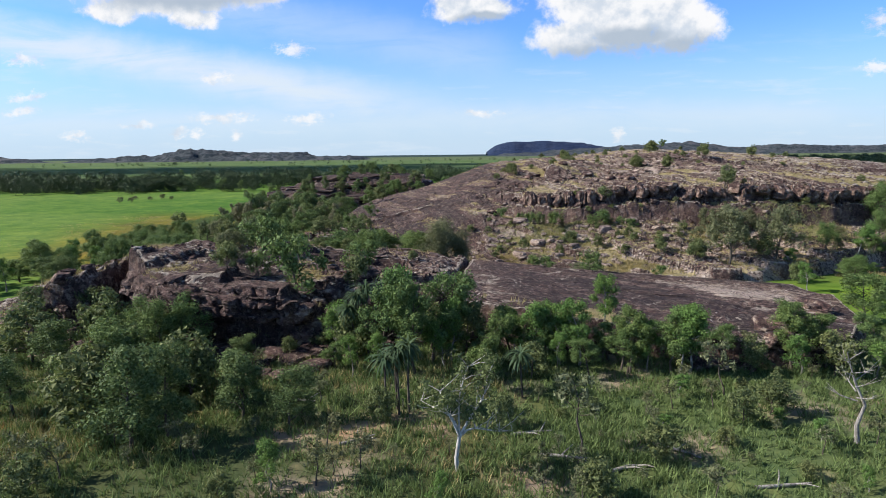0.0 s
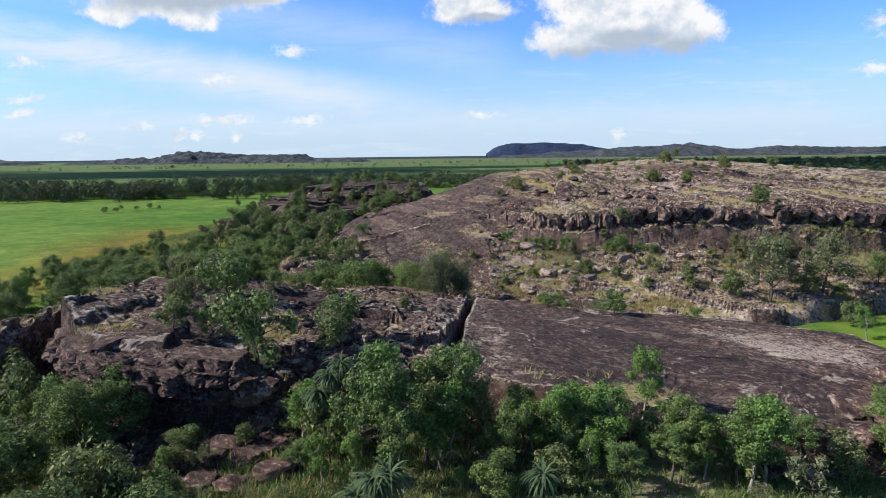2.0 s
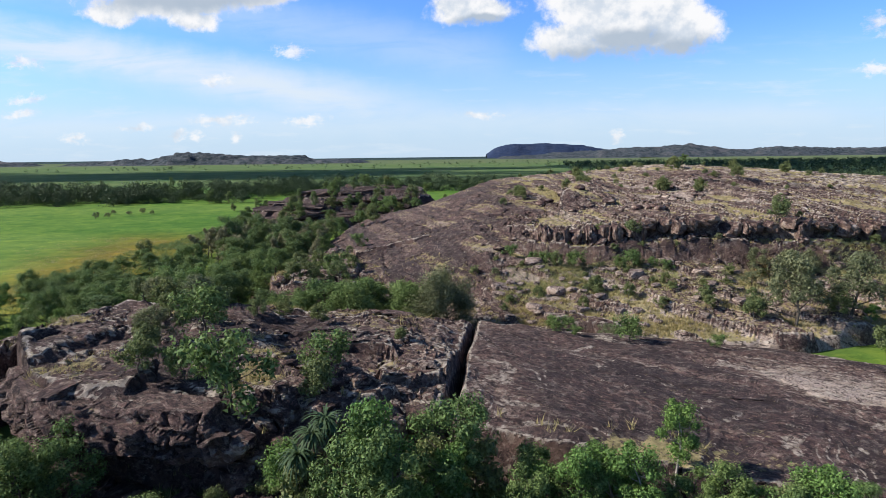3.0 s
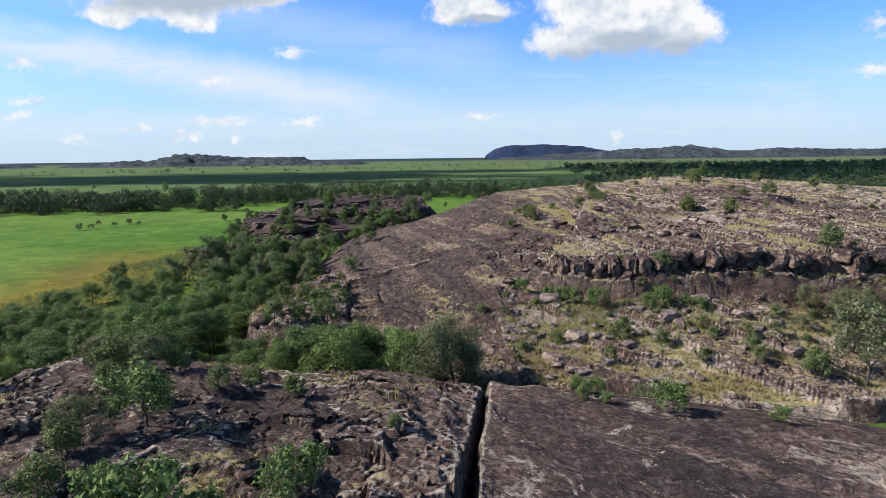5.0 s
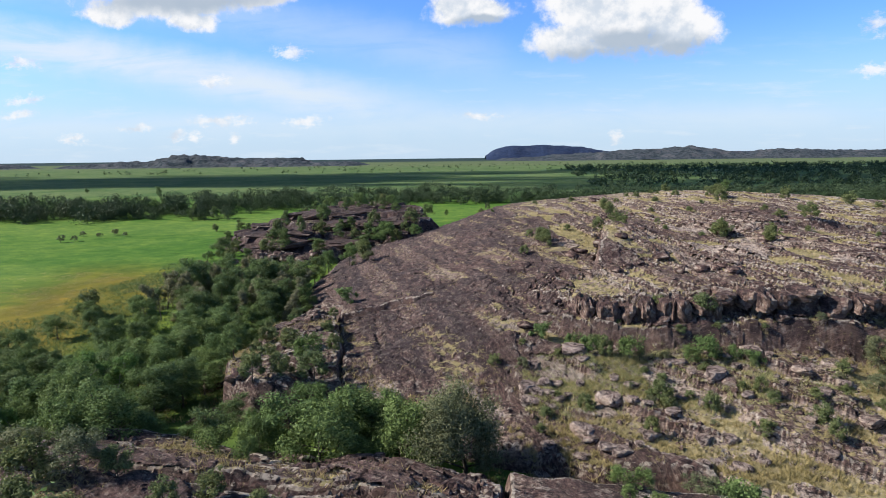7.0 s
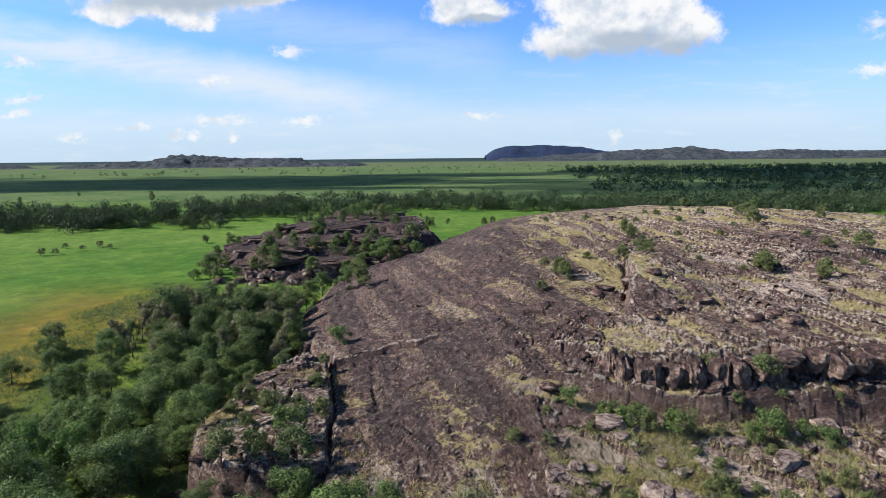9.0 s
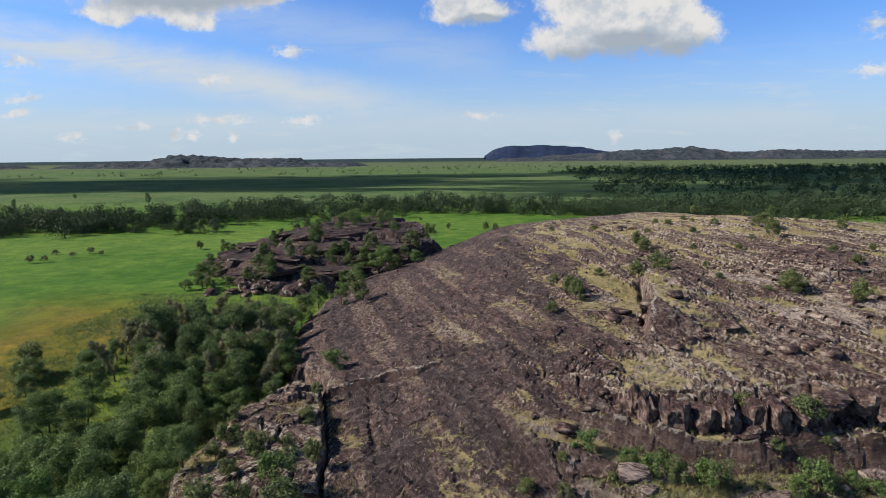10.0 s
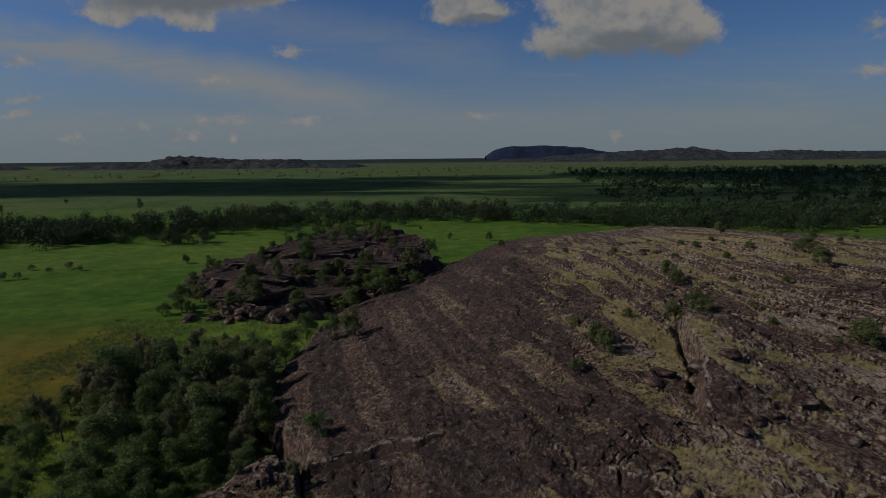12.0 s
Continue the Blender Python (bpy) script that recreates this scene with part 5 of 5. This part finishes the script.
# ---- loose rock ----
def boulder_mesh(name, seed, squash=0.7, boxy=0.5, crust=0.45):
    """A worn sandstone block of about one metre: a box rounded off, with chipped faces."""
    rng = random.Random(seed)
    bm = bmesh.new()
    bmesh.ops.create_icosphere(bm, subdivisions=3, radius=0.5)
    shift = Vector((rng.uniform(0, 50), rng.uniform(0, 50), rng.uniform(0, 50)))
    cuts = [(Vector((rng.gauss(0, 1), rng.gauss(0, 1), rng.gauss(0, 0.7))).normalized(), rng.uniform(0.26, 0.42) if boxy < 0.6 else rng.uniform(0.36, 0.50)) for _ in range(7 if boxy < 0.6 else 6)]
    for v in bm.verts:
        p = v.co.copy()
        m = max(abs(p.x), abs(p.y), abs(p.z))
        p = p.lerp(p * (0.5 / m), boxy)
        for way, d in cuts:
            over = p.dot(way) - d
            if over > 0:
                p -= way * over * 0.9
        p += p.normalized() * (0.10 if boxy < 0.6 else 0.06) * noise.fractal(p * 3 + shift, 0.8, 2.0, 4)
        p.z += 0.025 * math.sin(p.z * 34 + 3 * noise.noise(p * 2 + shift))
        v.co = Vector((p.x, p.y, p.z * squash))
    data = bpy.data.meshes.new(name)
    bm.to_mesh(data)
    bm.free()
    data.polygons.foreach_set("use_smooth", np.full(len(data.polygons), boxy < 0.6))
    data.materials.append(ROCK)
    stain = data.attributes.new("varnish", "FLOAT", "POINT")
    stain.data.foreach_set("value", np.full(len(data.vertices), crust, np.float32))
    set_bed(data)
    return data


def block_mesh(name, seed, crust=0.45):
    """A squared, jointed sandstone block of about one metre with worn corners and bedding cracks."""
    rng = random.Random(seed)
    bm = bmesh.new()
    bmesh.ops.create_cube(bm, size=1.0)
    bmesh.ops.subdivide_edges(bm, edges=bm.edges[:], cuts=6, use_grid_fill=True)
    shift = Vector((rng.uniform(0, 50), rng.uniform(0, 50), rng.uniform(0, 50)))
    cuts = [(Vector((rng.gauss(0, 1), rng.gauss(0, 1), rng.gauss(0, 1))).normalized(), rng.uniform(0.40, 0.56)) for _ in range(8)]
    lean = rng.gauss(0, 0.08), rng.gauss(0, 0.08)
    for v in bm.verts:
        p = v.co.copy()
        p = p.lerp(p.normalized() * 0.6, 0.30)
        for way, d in cuts:
            over = p.dot(way) - d
            if over > 0:
                p -= way * over
        p += p.normalized() * 0.11 * noise.fractal(p * 3.5 + shift, 0.8, 2.0, 4)
        deep = math.sin(p.z * 17 + 2 * noise.noise(p * 1.5 + shift))
        p.x, p.y = p.x * (1 - 0.05 * (deep < -0.6)) + lean[0] * p.z, p.y * (1 - 0.05 * (deep < -0.6)) + lean[1] * p.z
        v.co = p
    data = bpy.data.meshes.new(name)
    bm.to_mesh(data)
    bm.free()
    data.materials.append(ROCK)
    stain = data.attributes.new("varnish", "FLOAT", "POINT")
    stain.data.foreach_set("value", np.full(len(data.vertices), crust, np.float32))
    set_bed(data)
    return data


def rock_at(name, data, x, y, size, group, label, sink=0.25, parent=None, z=None):
    ob = new(name, data)
    zz = float(land_z(np.array([x]), np.array([y]))[0]) if z is None else z
    ob.matrix_basis = Matrix.LocRotScale((x, y, zz + size[2] * (0.35 - sink)), Euler((luck.gauss(0, 0.07), luck.gauss(0, 0.07), luck.random() * 6.28 if parent is None else luck.gauss(0, 0.16))), size)
    if parent is not None:
        ob.parent = parent
        return ob
    return tagged(ob, label, "boulder", group)


PALE = [boulder_mesh("boulder", 40 + k, 0.7, 0.65, 0.1) for k in range(5)]
ROUND = [boulder_mesh("boulder", k, 0.75, 0.35) for k in range(6)]
BOXY = [block_mesh("rock_block", 20 + k) for k in range(7)]
DARK_BLOCKS = [block_mesh("rock_block", 60 + k, 1.3) for k in range(4)]
# jointed blocks of the cliff's upper tier
x = 9.0
while x < 66:
    wide = luck.uniform(0.6, 2.4)
    edge = float(bends(np.array([x]), LEDGE, 1.0)[0])
    foot = float(land_z(np.array([x]), np.array([edge - 1.5]))[0])
    brow = float(land_z(np.array([x]), np.array([edge + 4.5]))[0])
    tall = luck.uniform(1.1, 2.3)
    rock_at("rock_block", luck.choice(BOXY), x, edge + luck.uniform(1.5, 2.2), (wide * 1.05, luck.uniform(1.8, 2.6), tall), "", "", 0.35, HILL_ROCK, brow - 0.48 * tall + luck.uniform(-0.25, 0.1))
    if luck.random() < 0.35:
        s = luck.uniform(0.4, 0.9)
        rock_at("rock_block", luck.choice(BOXY), x + luck.uniform(-0.6, 0.6), edge + luck.uniform(0.7, 1.2), (s * 1.5, s * 1.2, s), "", "", 0.35, HILL_ROCK, foot + (brow - foot) * 0.56 + 0.2 * s)
    x += wide * luck.uniform(0.80, 1.25)


def overhang(name, line, lip, low, back, parent, seed):
    """A bulging rock brow along a line of (x, y): it leans out to the lip, is undercut at the height low, and runs back under."""
    xs = np.concatenate([np.linspace(a[0], b[0], 60, endpoint=False) for a, b in zip(line, line[1:])])
    ys = np.concatenate([np.linspace(a[1], b[1], 60, endpoint=False) for a, b in zip(line, line[1:])])
    shape = [(2.6, 0.15), (1.4, 0.05), (0.4, -0.15), (-0.1, -0.5), (-0.35, -0.35), (-0.2, -0.2), (0.5, -0.1), (2.2, 0.0)]
    dx, dy = np.gradient(xs), np.gradient(ys)
    long = np.hypot(dx, dy)
    nx, ny = dy / long, -dx / long
    rows = []
    for k in range(113):
        f = k / 112 * 7
        q = min(int(f), 6)
        out = shape[q][0] + (shape[q + 1][0] - shape[q][0]) * (f - q)
        g = k / 112
        z = np.where(g < 0.30, lip, lip + (low - lip) * np.clip((g - 0.30) / 0.45, 0, 1)) 
        ends = np.minimum(np.arange(len(xs)), np.arange(len(xs))[::-1]) / 16
        puff = np.clip(ends, 0, 1)
        d = out * back * (0.4 + 0.6 * puff) + 1.1 * fbm(xs * 1.0 + z * 0.6, ys * 0 + z * 2.2, 2.6, 5, seed) + 0.35 * ridges(xs + 0.5 * z, z * 1.5, 3.0, 3, seed + 3)
        own, joint = blocks(xs + 0.5 * z, z * 1.4 + 0.3 * xs, 1.5, seed + 7)
        d = d + 0.45 * (own - 0.5) + 0.35 * smooth(0.2, 0.0, joint) + 0.3 * fbm(xs, z * 1.5, 0.8, 3, seed + 8) + 0.28 * (ridges(xs * 0.5 + z, z * 1.6 - 0.3 * xs, 0.7, 3, seed + 9) - 0.4)
        beds = (z + 0.16 * xs + 0.7 * fbm(xs, z, 5, 3, seed + 11)) / 0.36
        low_bed = np.floor(beds)
        lift = hash2(low_bed, np.floor(xs / 4 + 0.5 * low_bed), seed + 12)
        d = d + 0.55 * (lift - 0.5) + 0.16 * smooth(0.25, 0.0, beds - low_bed)
        zz = z + 0.5 * fbm(xs, ys + k * 0.1, 3, 4, seed + 5) - (1 - puff) * (1.2 if g < 0.5 else -0.4)
        zz = zz + 0.12 * np.sin(zz * 9 + xs * 0.5)
        rows.append(np.stack([xs - nx * d, ys - ny * d, zz], -1))
    v = np.array(rows)
    data = mesh_of(name, v.reshape(-1, 3), grid_faces(v.shape[0], v.shape[1]), ROCK)
    stain = data.attributes.new("varnish", "FLOAT", "POINT")
    stain.data.foreach_set("value", np.full(v.shape[0] * v.shape[1], 1.0, np.float32))
    set_bed(data)
    ob = new(name, data)
    ob.parent = parent
    return ob


overhang("rock_brow", [(-29.2, 48.4), (-25.2, 43.9), (-21.5, 41.4), (-16.5, 40.9), (-11.5, 41.2)], 6.0, 3.7, 0.9, BLUFF, 701)
for k in range(34):
    x = luck.uniform(-13, -2)
    y = 44.2 - 0.28 * max(0, -5 - x) + luck.uniform(-0.8, 1.2)
    s = luck.uniform(0.9, 2.0)
    rock_at("rock_block", luck.choice(BOXY), x, y, (s * luck.uniform(1, 1.5), s * 1.1, s), "", "", 0.4, BLUFF, luck.uniform(1.6, 4.6))
# tumbled slabs on the ground before the bluff
for cx, cy, many in ((-24, 39.3, 7), (-15.5, 37.9, 9), (-12, 40.6, 6), (-19.5, 41.2, 9), (-26.5, 43.2, 8), (-19, 38.4, 9), (-29, 41, 6), (-11, 37.5, 4), (23, 42.5, 8), (28, 45.5, 4)):
    for _ in range(many):
        s = luck.uniform(0.7, 1.9)
        rock_at("rock_slab", luck.choice(BOXY + ROUND), cx + luck.gauss(0, 1.4), cy + luck.gauss(0, 0.9), (s * luck.uniform(1.1, 1.8), s, s * luck.uniform(0.45, 0.8)), "fallen blocks below the bluffs", "flat broken sandstone slab fallen before the bluff", 0.2)
# fallen boulders below the cliff, on the slope and on the dome
for _ in range(150):
    x, y = luck.uniform(3, 44), luck.uniform(71, 84.5)
    s = luck.uniform(0.5, 1.1) * (1.9 if luck.random() < 0.2 else 1)
    rock_at("boulder", luck.choice(PALE), x, y, (s * luck.uniform(1, 1.5), s, s * luck.uniform(0.7, 1)), "boulders on the slope", "pale weathered sandstone boulder among dry grass")
for cx, cy, many in ((11.5, 104, 14), (22, 126, 9), (20, 131, 8), (36, 103, 10), (42, 101, 8), (30, 109, 6), (5, 90, 8), (16, 97, 12), (24, 94, 10), (52, 110, 8), (20, 148, 12), (23.5, 162, 16)):
    for _ in range((many * 2 + 2) // 3):
        s = luck.uniform(0.5, 1.6)
        rock_at("boulder", luck.choice(ROUND), cx + luck.gauss(0, 2.2), cy + luck.gauss(0, 1.2), (s * luck.uniform(1, 1.6), s, s * 0.8), "boulders on the dome", "grey rounded boulder lying on the bare dome")
# broken rock along the bluffs
for cx, cy, wide, deep, many in ((-8, 42.0, 4, 1.2, 22), (-33, 47, 3, 1.5, 12), (-19, 39.6, 7, 1.2, 18), (20, 38.6, 5, 0.7, 12), (-24, 81.5, 2, 1.5, 10), (-28, 93, 1, 5, 10), (-45, 160, 10, 2, 14), (-9, 46, 4, 2, 16)):
    for _ in range(many):
        s = luck.uniform(0.6, 1.5) * (2.2 if cy > 150 else 1)
        rock_at("boulder", luck.choice(ROUND + BOXY), cx + luck.gauss(0, wide * 0.6), cy + luck.gauss(0, deep * 0.6), (s * luck.uniform(1, 1.6), s, s * 0.9), "fallen blocks below the bluffs", "dark broken sandstone block below the bluff")



def rock_sheet(key, cx, cy, size, seed, parent, thick=0.16):
    """A thin peeling layer of the rock, lying on it and ending in a ragged edge."""
    outline, *rest = MASSES[key]
    x, y = np.meshgrid(np.arange(cx - 1.6 * size, cx + 1.6 * size, 0.16), np.arange(cy - 1.2 * size, cy + 1.2 * size, 0.16))
    along, over = 0.8 * (x - cx) - 0.6 * (y - cy), 0.6 * (x - cx) + 0.8 * (y - cy)
    d = size * (0.75 + 0.9 * fbm(x, y, size * 0.8, 4, seed)) - np.hypot(along * 0.6, over * 1.2)
    d = np.minimum(d, inside(x, y, outline) - 0.6)
    z = mass_z(x, y, outline, *rest)
    gy, gx = np.gradient(z, 0.16)
    d = np.where(np.hypot(gx, gy) > 1.6, -1, d)
    faces = grid_faces(*x.shape)
    faces = faces[(d.ravel()[faces] > -0.32).all(1)]
    if len(faces) < 30:
        return None
    used = np.unique(faces)
    index = np.zeros(x.size, np.int64)
    index[used] = np.arange(len(used))
    z = z + (thick + 0.07) * smooth(-0.25, 0.12, d) - 0.07
    data = mesh_of("rock_sheet", np.stack([x, y, z], -1).reshape(-1, 3)[used], index[faces], ROCK)
    stain = data.attributes.new("varnish", "FLOAT", "POINT")
    stain.data.foreach_set("value", (np.broadcast_to(VARNISH[key](x, y), x.shape).ravel()[used] + (seed % 3) * 0.2 - 0.25).astype(np.float32))
    set_bed(data, key)
    ob = new("rock_sheet", data)
    ob.parent = parent
    return ob


for k in range(40):
    x, y = luck.uniform(-66, -16), luck.uniform(163, 196)
    if float(inside(np.array([x]), np.array([y]), OUTCROP)[0]) > 3:
        s = luck.uniform(2.0, 4.6)
        rock_at("rock_block", luck.choice(DARK_BLOCKS), x, y, (s * luck.uniform(1.6, 2.6), s * 1.4, s * luck.uniform(0.3, 0.5)), "", "", 0.55, OUTCROP_ROCK)
for key, owner, area, many in (("far_west", FAR_BLUFF, (-44, 49, -32, 66), 8), ("front_east", SLAB, (2, 43, 31, 66), 14), ("front_west", BLUFF, (-28, 46, -1, 70), 24), ("middle_west", BLOCK, (-26, 82, -15, 102), 8), ("hill", HILL_ROCK, (-14, 94, 45, 126), 46), ("hill", HILL_ROCK, (-10, 76, 30, 88), 12)):
    for k in range(many):
        rock_sheet(key, luck.uniform(area[0], area[2]), luck.uniform(area[1], area[3]), luck.uniform(1.2, 3.4), 800 + luck.randrange(900), owner, luck.uniform(0.05, 0.09) if owner is SLAB else luck.uniform(0.10, 0.26))


def stones(name, label, spots, seed):
    """Loose stones, too many to count."""
    rng = np.random.default_rng(seed)
    x, y, z = spots
    base = np.array([(1, 0, 0), (0, 1, 0), (-1, 0, 0), (0, -1, 0), (0.2, 0.1, 0.8), (0, 0, -0.6)])
    shape = np.array([(0, 1, 4), (1, 2, 4), (2, 3, 4), (3, 0, 4), (1, 0, 5), (2, 1, 5), (3, 2, 5), (0, 3, 5)])
    size = rng.uniform(0.12, 0.34, len(x))[:, None, None]
    v = base[None] * size * rng.uniform(0.6, 1.3, (len(x), 6, 3)) + np.stack([x, y, z + 0.04], -1)[:, None]
    f = shape[None] + 6 * np.arange(len(x))[:, None, None]
    data = mesh_of(name, v.reshape(-1, 3), f.reshape(-1, 3), ROCK)
    set_bed(data)
    stain = data.attributes.new("varnish", "FLOAT", "POINT")
    stain.data.foreach_set("value", np.full(len(data.vertices), 0.75, np.float32))
    return tagged(new(name, data), label, "stones", kind="stuff")


stones("loose_stones", "loose pale stones scattered over the rock slope", sow((0, 72, 60, 130), 4500, lambda x, y: 0.1 + 0.8 * smooth(0.05, 0.3, fbm(x, y, 6, 3, 611)), 605), 605)
stones("ledge_stones", "loose stones on the bluffs", sow((-30, 42, 0, 72), 1300, lambda x, y: smooth(0.0, 0.3, fbm(x, y, 5, 3, 612)), 606), 606)


def termite_mound(x, y, height):
    """A slender upright mound of grey earth."""
    bm = bmesh.new()
    rings = []
    for k in range(9):
        f = k / 8
        r = 0.26 * (1 - f) ** 0.55 + 0.02
        rings.append([bm.verts.new((r * math.cos(w) * (1 + 0.2 * noise.noise((w, f * 5, x))), 0.7 * r * math.sin(w), f * height)) for w in (2 * math.pi * s / 10 for s in range(10))])
    for a, b in zip(rings, rings[1:]):
        for s in range(10):
            bm.faces.new((a[s], a[(s + 1) % 10], b[(s + 1) % 10], b[s]))
    bm.faces.new(rings[-1])
    data = bpy.data.meshes.new("termite_mound")
    bm.to_mesh(data)
    bm.free()
    data.materials.append(BARK)
    ob = new("termite_mound", data)
    ob.matrix_basis = pose(x, y, float(land_z(np.array([x]), np.array([y]))[0]) - 0.1)
    return tagged(ob, "slender grey termite mound standing at the cliff", "termite mound", "termite mounds")


termite_mound(11.7, 88.0, 1.7)
termite_mound(24.6, 86.9, 1.8)


def fallen_log(x, y, long, turn):
    """A pale dead stem lying on the ground, with two broken side limbs."""
    rng = np.random.default_rng(int(abs(x * 31 + y * 7)))
    paths = [[((-long / 2, 0, 0.07), 0.10), ((0, rng.normal() * 0.08, 0.10), 0.08), ((long / 2, rng.normal() * 0.15, 0.12), 0.035)]]
    for f in (-0.1, 0.2):
        side = 1 if rng.random() < 0.5 else -1
        paths.append([((long * f, 0, 0.10), 0.05), ((long * (f + 0.12), side * 0.35, 0.28), 0.035), ((long * (f + 0.22), side * 0.75, 0.36), 0.012)])
    v, f = tubes(paths, 6)
    ob = new("fallen_log", mesh_of("fallen_log", v, f, BARK_PALE, True))
    ob.matrix_basis = pose(x, y, float(land_z(np.array([x]), np.array([y]))[0]), 0, 0, turn)
    return tagged(ob, "pale dead log with broken limbs lying in grass", "log", "fallen logs")


for x, y, long, turn in ((5.6, 26.2, 2.4, -12), (8.4, 25.4, 1.8, 20), (4.2, 28.6, 2.2, 8), (11.2, 27.0, 2.0, -30), (-4.6, 27.4, 1.9, 25), (14.6, 24.2, 2.6, 10), (-9.0, 32.4, 2.0, -18)):
    fallen_log(x, y, long, turn)


# ---- clouds overhead, whose shade lies on the far plain ----
CLOUD, cloud_nodes = material("cloud")
cloud_white = cloud_nodes.add("ShaderNodeBsdfDiffuse", Color=(0.85, 0.85, 0.85, 1))
cloud_thin = cloud_nodes.add("ShaderNodeBsdfTransparent")
cloud_nodes.add("ShaderNodeOutputMaterial", Surface=cloud_nodes.add("ShaderNodeMixShader", _0=0.45, _1=cloud_thin.outputs[0], _2=cloud_white.outputs[0]).outputs[0])


def cloud(x, y, z, wide, deep, seed):
    bm = bmesh.new()
    bmesh.ops.create_icosphere(bm, subdivisions=4, radius=1.0)
    for v in bm.verts:
        p = v.co.copy()
        p *= 1 + 0.45 * noise.fractal(p * 1.6 + Vector((seed, 0, 0)), 0.7, 2.0, 5)
        v.co = (p.x * wide, p.y * deep, (p.z if p.z > 0 else p.z * 0.3) * 70)
    data = bpy.data.meshes.new("cloud")
    bm.to_mesh(data)
    bm.free()
    data.materials.append(CLOUD)
    ob = new("cloud", data)
    ob.location = (x, y, z)
    return tagged(ob, "white fair-weather cloud high over the plain", "cloud", "clouds overhead", "structure")


puffs = random.Random(9)
for sx, sy, wide, deep, many in ((-330, 720, 620, 240, 26), (-260, 570, 480, 90, 16), (-1150, 720, 480, 220, 22), (520, 850, 430, 330, 34), (570, 490, 490, 190, 30)):
    for k in range(many):
        w, r = puffs.random() * 6.28, puffs.random() ** 0.6
        cx, cy, s = sx + wide * r * math.cos(w), sy + deep * r * math.sin(w), puffs.uniform(0.5, 1.3)
        cloud(cx + SUN_WAY.x / SUN_WAY.z * 600, cy + SUN_WAY.y / SUN_WAY.z * 600, 600, wide * 0.22 * s, deep * 0.20 * s, k)
